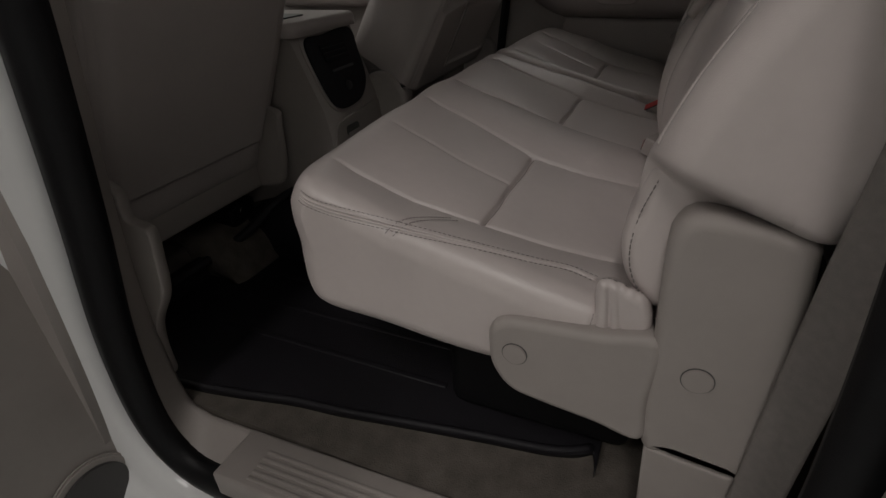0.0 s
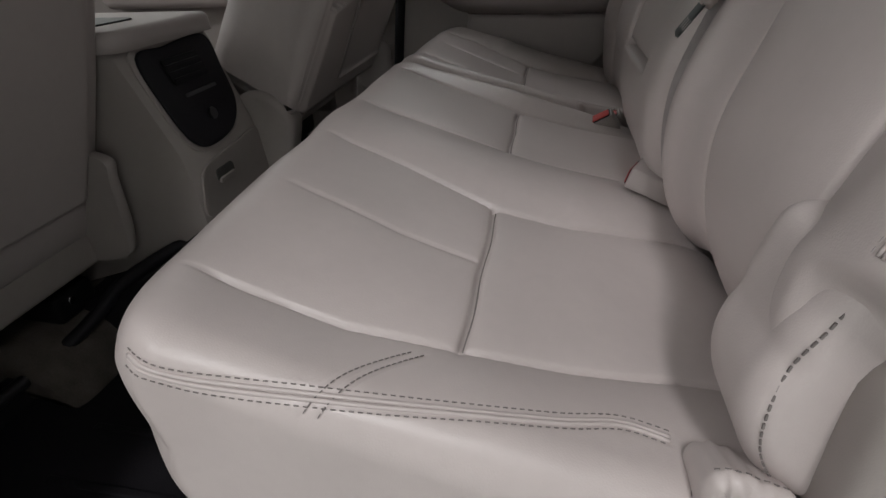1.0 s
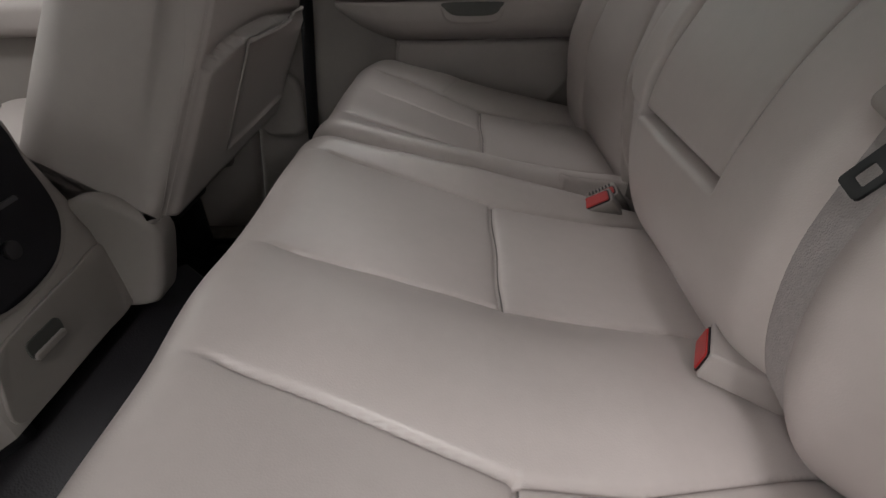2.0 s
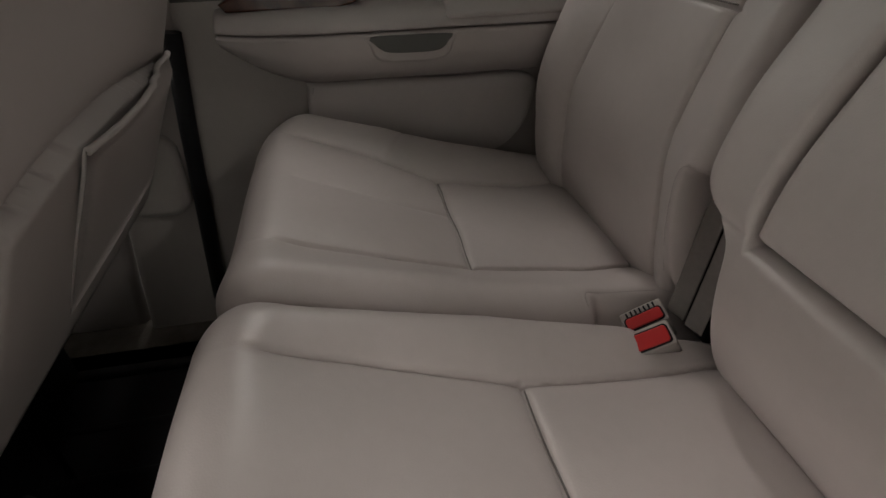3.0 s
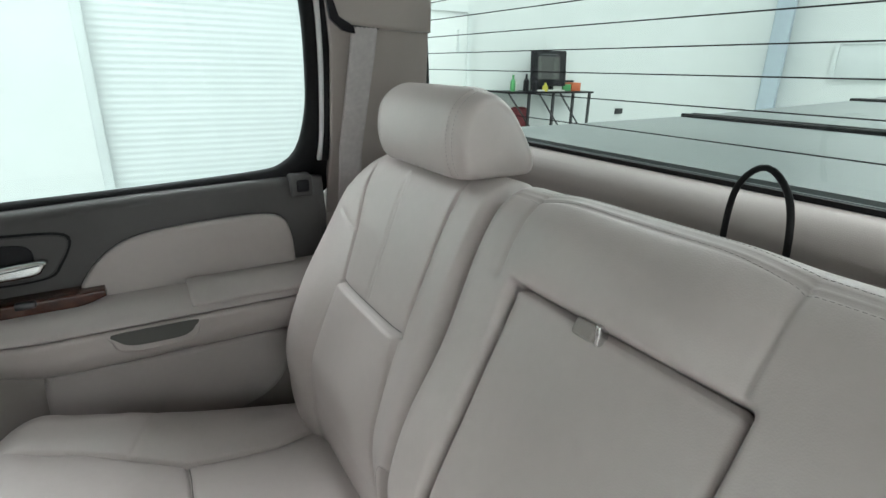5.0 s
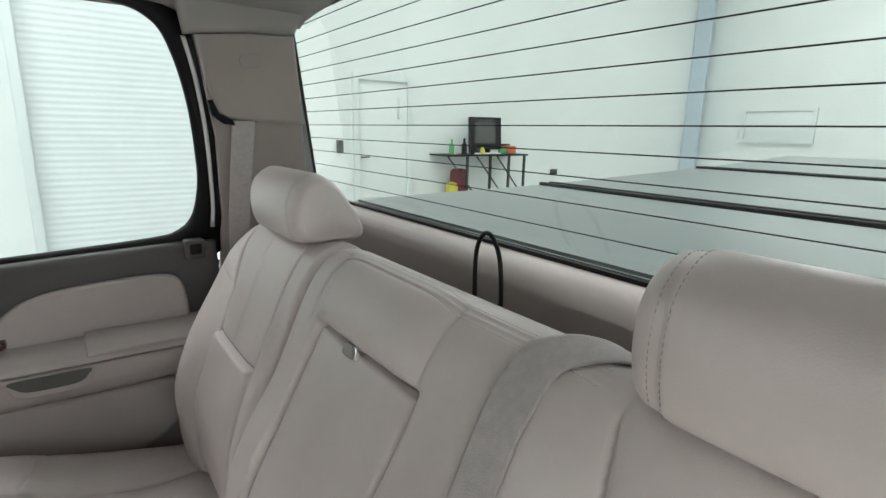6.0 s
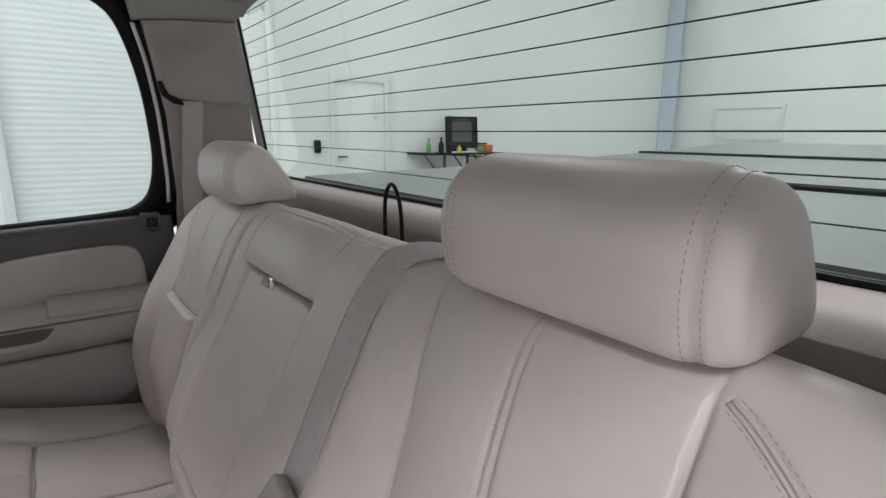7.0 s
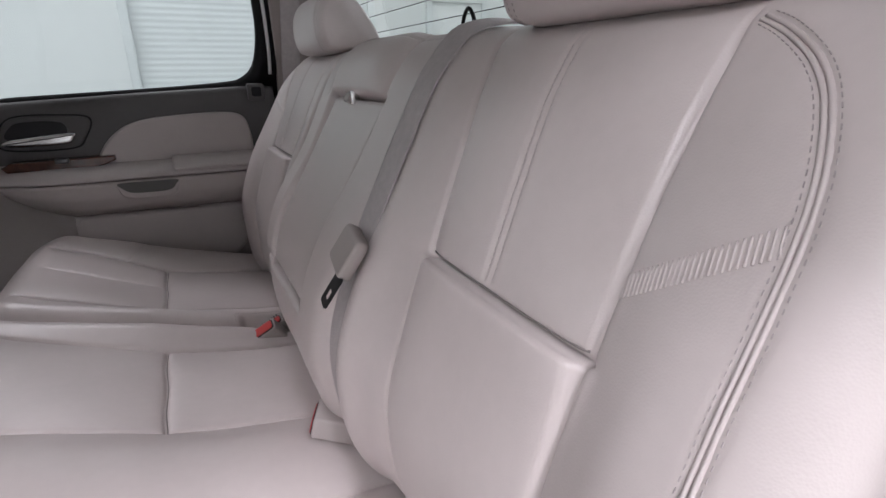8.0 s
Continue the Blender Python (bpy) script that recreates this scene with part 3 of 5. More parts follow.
def rear_window():
    root = thing("window_1", (0.9, 0.717, 0.93), "rear cab window with thin black heater lines", "window", kind="structure")
    def edge(z):
        return 1.655 - 0.465 * (z - 0.93)
    pane = bmesh.new()
    zs = (0.92, 1.40)
    vs = [pane.verts.new(on_rear(y, z)) for y, z in ((1.434 - edge(zs[0]), zs[0]), (edge(zs[0]), zs[0]), (edge(zs[1]), zs[1]), (1.434 - edge(zs[1]), zs[1]))]
    pane.faces.new(vs)
    p = part("pane", pane, REAR_GLASS, root)
    p.visible_shadow = False
    fr = bmesh.new()
    def bar(a, b, w):
        (ya, za), (yb, zb) = a, b
        d = Vector((yb - ya, zb - za)).normalized()
        n = Vector((-d[1], d[0])) * w
        q = [(ya, za), (yb, zb), (yb + n[0], zb + n[1]), (ya + n[0], za + n[1])]
        lo = [fr.verts.new(on_rear(*c, 0.005)) for c in q]
        hi = [fr.verts.new(on_rear(*c, -0.003)) for c in q]
        fr.faces.new(lo), fr.faces.new(hi[::-1])
        for i in range(4):
            fr.faces.new((lo[i], lo[(i + 1) % 4], hi[(i + 1) % 4], hi[i]))
    bl, br, tl, tr_ = (edge(0.93), 0.932), (1.434 - edge(0.93), 0.932), (edge(1.36), 1.36), (1.434 - edge(1.36), 1.36)
    bar((bl[0], 0.937), (br[0], 0.937), 0.007)
    bar((tr_[0] - 0.05, 1.368), (tl[0] + 0.05, 1.368), 0.05)
    bar((tl[0] - 0.004, tl[1] + 0.03), (bl[0] - 0.004, bl[1]), 0.06)
    bar((br[0] + 0.004, br[1]), (tr_[0] + 0.004, tr_[1] + 0.03), 0.06)
    part("frame", fr, RUBBER, root)
    for z in (1.354, 1.323, 1.292, 1.261, 1.230, 1.198, 1.166, 1.133, 1.100, 1.066, 1.028, 0.985):
        bm = bmesh.new()
        e = edge(z)
        h = 0.0008
        q = [bm.verts.new(on_rear(y, zz, 0.002)) for y, zz in ((1.434 - e, z - h), (e, z - h), (e, z + h), (1.434 - e, z + h))]
        bm.faces.new(q)
        part("heater_line", bm, GLOSS_BLACK, root)


rear_window()


def rear_shelf():
    sec = [(0.978, 0.931), (0.945, 0.929), (0.922, 0.922), (0.910, 0.908), (0.906, 0.89), (0.900, 0.80), (0.89, 0.5), (0.978, 0.5)]
    ob = part("rear_shelf_trim", plate(sec, 1.75, place=lambda u, v, w: (u, w - 0.16, v)), TRIM)
    tagged(ob, "taupe trim below the rear window", "trim", kind="structure")


rear_shelf()


def c_pillar(side):
    """Trim of the pillar between the door and the rear window. side 1: far, 0: near."""
    def pt(x, z, off=0.0):
        y = 1.60 - 0.45 * max(z - 0.84, -0.1) - off
        return (x, y if side else 1.434 - y, z)
    lower = [(0.58, -0.02), (0.62, 0.3), (0.66, 0.55), (0.66, 0.742), (0.955, 0.742), (0.955, -0.02)] if side else [(0.73, -0.02), (0.72, 0.55), (0.70, 0.742), (0.955, 0.742), (0.955, -0.02)]
    outline = [(0.67 if side else 0.70, 0.738), (0.669, 0.9), (0.648, 1.1), (0.602, 1.30), (0.70, 1.313), (0.80, 1.318), (0.845, 1.145), (0.866, 1.05), (0.89, 0.95), (0.955, 0.92), (0.955, 0.738)]
    root = thing("pillar_trim", pt(0.75, 0.9), "taupe plastic rear pillar trim with a belt slot", "pillar trim", kind="structure")
    part("lower_panel", plate(lower, 0.02, 0.004, place=lambda u, v, w: pt(u, v, w)), PILLAR, root)
    part("panel", plate(outline, 0.02, 0.004, place=lambda u, v, w: pt(u, v, w)), PILLAR, root)
    # the upper half stands a little proud of the lower
    up = [(0.640, 1.15), (0.600, 1.302), (0.70, 1.315), (0.802, 1.32), (0.848, 1.135), (0.74, 1.135), (0.66, 1.14)]
    part("upper_panel", plate(up, 0.03, 0.008, place=lambda u, v, w: pt(u, v, w + 0.003)), PILLAR, root)
    part("cover_cap", plate(rounded(0.688, 1.25, 0.735, 1.275, 0.012), 0.003, 0.001, place=lambda u, v, w: pt(u, v, w + 0.0325)), TRIM, root, "oval blind cap")
    part("belt_guide", plate([(0.625, 1.178), (0.635, 1.18), (0.65, 1.152), (0.68, 1.138), (0.685, 1.126), (0.66, 1.13), (0.635, 1.148)], 0.012, 0.003, place=lambda u, v, w: pt(u, v, w + 0.03)), GLOSS_BLACK, root)
    corner = [(0.583, 1.303), (0.70, 1.316), (0.802, 1.321), (0.83, 1.39), (0.56, 1.39)]
    part("headliner_corner", plate(corner, 0.034, 0.014, place=lambda u, v, w: pt(u, v, w + 0.004)), HEADLINER, root, "light grey cloth corner of the headliner")
    belt = thing("seat_belt", pt(0.70, 0.9, 0.04), "grey woven shoulder belt hanging from the pillar", "seat belt")
    pts = [pt(0.705, 1.145, 0.028), pt(0.705, 1.1, 0.034), pt(0.705, 0.9, 0.04), pt(0.71, 0.6, 0.05)]
    part("webbing", webbing(pts, (0.026, 0, 0)), WEBBING, belt)
    part("guide_loop", plate(rounded(0.672, 1.135, 0.738, 1.15, 0.005), 0.008, 0.003, place=lambda u, v, w: pt(u, v, w + 0.022)), DARK_TRIM, belt)


c_pillar(1)
c_pillar(0)


# ------------------------------------------------------------ far side door
def far_y(z):
    """Inner face of the side glass."""
    return 1.625 - 0.45 * (z - 0.84)


GLASS_EDGE = [(-0.30, 0.80), (0.0, 0.823), (0.30, 0.838), (0.52, 0.853), (0.575, 0.868), (0.605, 0.905), (0.617, 0.98), (0.612, 1.06), (0.595, 1.17), (0.565, 1.27), (0.53, 1.325), (0.46, 1.348), (0.30, 1.35), (-0.1, 1.35), (-0.30, 1.34)]


def far_door():
    root = thing("door_3", (0.2, 1.6, 0.05), "closed rear car door with charcoal upper and taupe armrest", "car door", kind="structure")
    # upper frame: black surround of the window, cut through
    bm = bmesh.new()
    inner = smooth_loop(GLASS_EDGE, 0.02)
    nrm = normals2(inner)
    rings = []
    for off, dep in ((0.0, 0.0), (0.0, -0.02), (0.012, -0.026), (0.035, -0.024), (0.05, -0.01), (0.11, -0.004), (0.11, 0.03)):
        rings.append([bm.verts.new((x + off * a, far_y(z) + dep, z + off * b)) for (x, z), (a, b) in zip(inner, nrm)])
    for a, b in zip(rings, rings[1:]):
        for i in range(len(a)):
            j = (i + 1) % len(a)
            bm.faces.new((a[i], a[j], b[j], b[i])).smooth = True
    part("window_seal", bm, RUBBER, root)
    pane = bmesh.new()
    pane.faces.new([pane.verts.new((x + 0.004 * a, far_y(z) + 0.004, z + 0.004 * b)) for (x, z), (a, b) in zip(inner, nrm)])
    p = part("pane", pane, SIDE_GLASS, root)
    p.visible_shadow = False
    # lip of bright metal and second seal behind the window
    rear = smooth_loop([(0.650, 0.875), (0.648, 0.95), (0.632, 1.1), (0.609, 1.22), (0.585, 1.30)], 0.02, False)
    part("bright_strip", strip([(x, far_y(z) - 0.024, z) for x, z in rear], (0.0045, 0, 0), 0.006), PAINT, root)
    part("rear_seal", tube([(x + 0.013, far_y(z) - 0.026, z) for x, z in rear], 0.0085), RUBBER, root)
    # dark upper panel: a slab with a rounded top ledge
    up = [(-0.33, 0.60), (0.655, 0.60), (0.66, 0.75), (0.655, 0.838), (0.60, 0.842), (0.3, 0.829), (0.0, 0.812), (-0.33, 0.79)]
    part("upper_panel", plate(up, 0.05, 0.018, 4, place=lambda u, v, w: (u, 1.62 - w + 0.04 * max(0, v - 0.74), v)), DARK_TRIM, root, "charcoal plastic upper panel")
    # taupe lower panel
    low = [(-0.25, -0.05), (0.56, -0.05), (0.60, 0.3), (0.645, 0.40), (0.65, 0.66), (-0.22, 0.66), (-0.19, 0.4)]
    part("lower_panel", plate(low, 0.05, 0.01, place=lambda u, v, w: (u, 1.615 - w, v)), TRIM, root)
    ins = [(0.165, 0.64), (0.19, 0.69), (0.222, 0.725), (0.265, 0.75), (0.33, 0.763), (0.462, 0.771), (0.53, 0.768), (0.56, 0.752), (0.572, 0.715), (0.575, 0.68), (0.576, 0.642), (0.57, 0.638), (0.45, 0.638), (0.3, 0.638), (0.18, 0.637)]
    part("insert", plate(smooth_loop(ins, 0.012).tolist(), 0.018, 0.008, place=lambda u, v, w: (u, 1.572 - w, v)), VINYL, root, "padded taupe insert")
    # armrest: drawn along x, tapering to its front end
    sec = [(1.60, 0.655), (1.555, 0.650), (1.505, 0.645), (1.478, 0.630), (1.4695, 0.619), (1.4705, 0.6145), (1.478, 0.6135), (1.50, 0.6135), (1.60, 0.6135)]
    sec2 = [(1.60, 0.6115), (1.50, 0.6115), (1.478, 0.6112), (1.4695, 0.6095), (1.4672, 0.604), (1.468, 0.595), (1.474, 0.565), (1.495, 0.535), (1.54, 0.515), (1.60, 0.512)]
    def taper(V):
        k = np.clip((0.14 - V[:, 0]) / 0.19, 0, 1)
        V[:, 1] += 0.05 * k ** 2
        V[:, 2] += np.where(V[:, 2] < 0.608, (0.608 - V[:, 2]) * 0.8 * k ** 2.2, 0)
        return V
    pillow("armrest", sec, -0.045, 0.645, 0.006, VINYL, root, None, taper, 0.003, "long taupe armrest", axis="x")
    pillow("armrest_underside", sec2, -0.045, 0.645, 0.006, VINYL, root, None, taper, 0.003, axis="x")
    pad = [(1.585, 0.64), (1.59, 0.656), (1.54, 0.6585), (1.505, 0.6525), (1.478, 0.637), (1.472, 0.628), (1.50, 0.625)]
    pillow("armrest_pad", pad, 0.352, 0.64, 0.006, VINYL, root, None, None, 0.006, axis="x")
    # pull pocket
    rim = smooth_loop([(0.206, 0.609), (0.214, 0.59), (0.220, 0.574), (0.238, 0.561), (0.29, 0.558), (0.338, 0.560), (0.356, 0.572), (0.363, 0.592), (0.368, 0.608), (0.29, 0.610)], 0.008).tolist()
    hole = smooth_loop([(0.216, 0.606), (0.224, 0.593), (0.231, 0.586), (0.248, 0.579), (0.29, 0.577), (0.330, 0.578), (0.346, 0.585), (0.353, 0.595), (0.358, 0.605), (0.29, 0.607)], 0.008).tolist()
    part("pull_pocket", plate(rim, 0.010, 0.005, place=lambda u, v, w: (u, 1.4765 - w + 0.35 * max(0, 0.575 - v), v)), VINYL, root)
    # the finger recess is not cut: this dark plate carries its shade
    part("pocket_shade", plate(hole, 0.003, 0.001, place=lambda u, v, w: (u, 1.4668 - w + 0.35 * max(0, 0.575 - v), v)), RECESS_SHADE_SCREEN, root, "dark plate painted as the shade of the finger recess")
    # wood strip with its switch
    part("wood_strip", plate([(-0.03, 0.658), (-0.02, 0.645), (0.16, 0.644), (0.19, 0.650), (0.218, 0.660), (0.216, 0.672), (-0.01, 0.668)], 0.05, 0.004, place=lambda u, v, w: (u, 1.575 - w, v)), WOOD, root, "glossy dark red wood strip")
    part("window_switch", block((0.085, 1.515, 0.662), (0.115, 1.53, 0.674), 0.003), STEEL, root)
    # handle
    # black plate painted as the shade of the groove round the bezel
    part("bezel_gap_shade", plate(smooth_loop([(-0.022, 0.696), (0.122, 0.691), (0.159, 0.718), (0.176, 0.771), (0.10, 0.782), (0.01, 0.779), (-0.024, 0.747)], 0.01).tolist(), 0.003, 0.001, place=lambda u, v, w: (u, 1.573 - w, v)), RUBBER, root)
    bez = part("handle_bezel", plate(smooth_loop([(-0.02, 0.70), (0.12, 0.695), (0.155, 0.72), (0.172, 0.768), (0.10, 0.778), (0.01, 0.775), (-0.02, 0.745)], 0.01).tolist(), 0.006, 0.004, place=lambda u, v, w: (u, 1.573 - w, v)), DARK_TRIM, root)
    part("handle_cup", plate(smooth_loop([(-0.008, 0.722), (0.105, 0.72), (0.112, 0.76), (0.03, 0.765), (0.0, 0.752)], 0.008).tolist(), 0.002, 0.001, place=lambda u, v, w: (u, 1.5665 - w, v)), GLOSS_BLACK, bez)
    part("handle", plate(smooth_loop([(-0.012, 0.706), (0.11, 0.707), (0.134, 0.722), (0.132, 0.735), (0.05, 0.729), (-0.012, 0.721)], 0.006).tolist(), 0.016, 0.007, place=lambda u, v, w: (u, 1.562 - w, v)), CHROME, root, "satin chrome pull handle")
    part("lock_block", block((0.578, 1.555, 0.80), (0.625, 1.60, 0.848), 0.006), DARK_TRIM, root)
    part("lock_face", block((0.588, 1.549, 0.812), (0.615, 1.556, 0.838), 0.004), GLOSS_BLACK, root)
    # low map pocket
    poc = smooth_loop([(0.09, 0.30), (0.087, 0.42), (0.092, 0.50), (0.11, 0.512), (0.35, 0.505), (0.535, 0.50), (0.548, 0.44), (0.52, 0.375), (0.46, 0.335), (0.3, 0.30)], 0.015).tolist()
    part("map_pocket", plate(poc, 0.02, 0.012, place=lambda u, v, w: (u, 1.566 - w, v)), VINYL, root)


far_door()


def far_front():
    """The body side ahead of the far rear door: pillar, its seal, and the front door."""
    se = part("door_seal", tube([(-0.115, 1.53, 0.62), (-0.135, 1.53, 0.45), (-0.155, 1.53, 0.25), (-0.175, 1.53, 0.05)], 0.016), RUBBER)
    tagged(se, "black rubber seal on the far centre pillar", "seal", kind="structure")
    pil = thing("pillar_trim", (-0.25, 1.55, 0.03), "taupe lower centre pillar trim", "pillar trim", kind="structure")
    part("panel", plate([(-0.36, -0.05), (-0.165, -0.05), (-0.15, 0.3), (-0.12, 0.6), (-0.10, 0.85), (-0.07, 1.33), (-0.24, 1.33), (-0.28, 0.8), (-0.30, 0.4)], 0.05, 0.015, place=lambda u, v, w: (u, 1.60 - w - 0.45 * max(0, v - 0.84), v)), TRIM, pil)
    part("belt_boot", plate(rounded(-0.30, 0.27, -0.17, 0.44, 0.04), 0.03, 0.015, place=lambda u, v, w: (u, 1.553 - w, v)), TRIM, pil)
    fd = thing("door_4", (-0.9, 1.6, 0.05), "closed front car door with taupe panel", "car door", kind="structure")
    part("panel", plate([(-1.5, -0.05), (-0.37, -0.05), (-0.31, 0.4), (-0.29, 0.8), (-1.5, 0.76)], 0.06, 0.02, place=lambda u, v, w: (u, 1.63 - w, v)), TRIM, fd)
    part("armrest", block((-1.2, 1.49, 0.55), (-0.36, 1.58, 0.64), 0.03, 4), VINYL, fd)
    part("handle", plate(rounded(-0.95, 0.66, -0.75, 0.71, 0.02), 0.02, 0.008, place=lambda u, v, w: (u, 1.57 - w, v)), STEEL, fd)
    nd = thing("door_5", (-0.9, -0.16, 0.05), "closed front car door beside the driver", "car door", kind="structure")
    part("panel", plate([(-1.5, -0.05), (-0.37, -0.05), (-0.31, 0.4), (-0.29, 0.8), (-1.5, 0.76)], 0.06, 0.02, place=lambda u, v, w: (u, -0.20 + w, v)), TRIM, nd)
    ds = thing("dashboard", (-1.7, 0.717, 0.03), "charcoal dashboard at the front of the cab", "dashboard")
    part("body", block((-2.2, -0.12, 0.35), (-1.55, 1.56, 0.85), 0.06, 4), DARK_TRIM, ds)
    fw = part("wall_front", block((-2.26, -0.2, -0.06), (-2.2, 1.63, 0.85)), CARPET)
    tagged(fw, "carpeted firewall of the cab", "wall", kind="structure")


far_front()


# ------------------------------------------------------------ tonneau cover and bed
def truck_bed():
    root = thing("tonneau_cover", (2.2, 0.717, 0.9), "folding black vinyl cover over the truck bed", "tonneau cover")
    def top(x):
        return 0.942 + 0.010 * (x - 1.0) + 0.0095 * (x - 1.0) ** 2
    for a, b in ((0.978, 1.66), (1.74, 2.665), (2.725, 3.60)):
        bm = bmesh.new()
        v = box(bm, (a, 0.01, -0.03), (b, 1.43, 0.0))
        bmesh.ops.bevel(bm, geom=bm.edges[:], offset=0.006, segments=2, affect="EDGES")
        for q in bm.verts:
            q.co.z += top(q.co.x)
        part("panel", bm, TONNEAU, root)
    for x in (1.70, 2.695):
        for dx, h in ((-0.024, 0.008), (0.0, 0.005), (0.024, 0.008)):
            part("hinge_strip", block((x + dx - 0.009, 0.01, top(x) - 0.02), (x + dx + 0.009, 1.43, top(x) + h), 0.003), RUBBER, root)
    bed = thing("truck_bed", (2.2, 0.717, 0.0), "white painted pickup bed sides", "truck bed")
    for y0, y1 in ((-0.12, -0.005), (1.445, 1.56)):
        part("side", block((1.03, y0, 0.1), (3.65, y1, 0.93), 0.02), PAINT, bed)
    part("tailgate", block((3.62, -0.12, 0.1), (3.68, 1.56, 1.02), 0.02), PAINT, bed)


truck_bed()


# ------------------------------------------------------------ rear seat
CUSHION = [(0.60, 0.25), (0.35, 0.235), (0.17, 0.258), (0.060, 0.272), (0.014, 0.310), (-0.007, 0.390), (0.006, 0.455), (0.048, 0.487), (0.13, 0.463), (0.30, 0.402), (0.45, 0.362), (0.56, 0.335), (0.615, 0.30)]
BACK = [(0.61, 0.345), (0.575, 0.365), (0.548, 0.41), (0.533, 0.47), (0.533, 0.54), (0.557, 0.62), (0.590, 0.70), (0.652, 0.825), (0.686, 0.88), (0.715, 0.908), (0.755, 0.920), (0.795, 0.905), (0.815, 0.86), (0.78, 0.74), (0.70, 0.50), (0.66, 0.37)]


def line(x, *pts):
    return np.interp(x, [p[0] for p in pts], [p[1] for p in pts])


def between(y, a, b, soft=0.012):
    """1 between a and b, falling off softly."""
    return 1 / (1 + np.exp(-(y - a) / soft)) / (1 + np.exp((y - b) / soft))


NEAR_OUT = ((0.05, 0.106), (0.2, 0.100), (0.3, 0.116), (0.4, 0.131), (0.5, 0.153), (0.6, 0.17))
NEAR_IN = ((0.04, 0.455), (0.16, 0.428), (0.3, 0.397), (0.4, 0.404), (0.55, 0.445), (0.6, 0.46))
MID_NEAR = ((0.04, 0.617), (0.3, 0.606), (0.5, 0.62))
MID_FAR = ((0.02, 0.879), (0.12, 0.873), (0.3, 0.858), (0.5, 0.88), (0.63, 0.899))
FAR_IN = ((0.03, 1.050), (0.18, 1.052), (0.3, 1.058), (0.48, 1.08), (0.6, 1.11))
FAR_OUT = ((0.045, 1.375), (0.14, 1.365), (0.3, 1.318), (0.45, 1.335), (0.6, 1.40))


def panel_seams(X, Y, out, inn, cross=0.30, mid=True):
    """The seams of one sitting panel: two along the seat, one across, and a stitched line up the middle of its front half."""
    lo, hi = line(X, *out), line(X, *inn)
    a, b = np.minimum(lo, hi), np.maximum(lo, hi)
    fade = 1 / (1 + np.exp(-(X - 0.07) / 0.01))
    d = seam(Y - a, 0.0075, 0.0026, 0.008, 0.022) * fade + seam(Y - b, 0.0075, 0.0026, 0.008, 0.022) * fade
    inside = between(Y, a, b, 0.004)
    wob = cross + 0.0012 * np.sin(Y * 45)
    d += seam(X - wob, 0.009, 0.0026, 0.005, 0.010) * inside
    if mid:
        c = (a + b) / 2 + 0.004
        d += seam(Y - c, 0.002, 0.003, 0.003, 0.015) * between(X, 0.08, cross, 0.008)
    return d


def cushion_near_disp(X, Y, Z, nx, nz):
    top = np.clip(nz * 1.6, 0, 1) + np.clip(-nx, 0, 1) * np.clip((Z - 0.40) / 0.06, 0, 1) * 0.5
    top = np.clip(top, 0, 1)
    d = panel_seams(X, Y, NEAR_OUT, NEAR_IN)
    d += panel_seams(X, Y, MID_NEAR, MID_FAR, 0.302, False)
    a, b = line(X, *NEAR_IN), line(X, *MID_NEAR)
    d += 0.026 * between(Y, a + 0.03, b - 0.03, 0.022) * np.clip((X - 0.02) / 0.25, 0.25, 1)
    c = line(X, *MID_FAR)
    d += 0.030 * between(Y, c + 0.035, 1.2, 0.018) * np.clip((X - 0.02) / 0.25, 0.25, 1)
    o = line(X, *NEAR_OUT)
    d += (0.008 + 0.010 * between(X, 0.12, 0.52, 0.07)) * between(Y, -0.2, o - 0.035, 0.022)
    d += 0.0015 * np.sin(X * 23 + Y * 9) * np.sin(Y * 17)
    d -= 0.028 * between(X, 0.475, 0.58, 0.006) * between(Y, 0.928, 1.2, 0.004)
    d = d * top
    return d


def cushion_far_disp(X, Y, Z, nx, nz):
    top = np.clip(np.clip(nz * 1.6, 0, 1) + np.clip(-nx, 0, 1) * np.clip((Z - 0.40) / 0.06, 0, 1) * 0.5, 0, 1)
    d = panel_seams(X, Y, FAR_IN, FAR_OUT)
    a = line(X, *FAR_IN)
    d += 0.026 * between(Y, 0.7, a - 0.035, 0.018) * np.clip((X - 0.02) / 0.25, 0.25, 1)
    o = line(X, *FAR_OUT)
    d += 0.024 * between(Y, o + 0.03, 1.7, 0.02) * np.clip((X - 0.03) / 0.18, 0, 1)
    d += seam(X - 0.235 - 0.35 * (Y - 1.40), 0.0015, 0.003, 0.001, 0.01) * between(Y, o, 1.6, 0.005)
    d -= 0.030 * between(X, 0.437, 0.60, 0.004) * between(Y, 0.5, 0.985, 0.004)
    d += 0.0015 * np.sin(X * 21 + Y * 8) * np.sin(Y * 15)
    return d * top


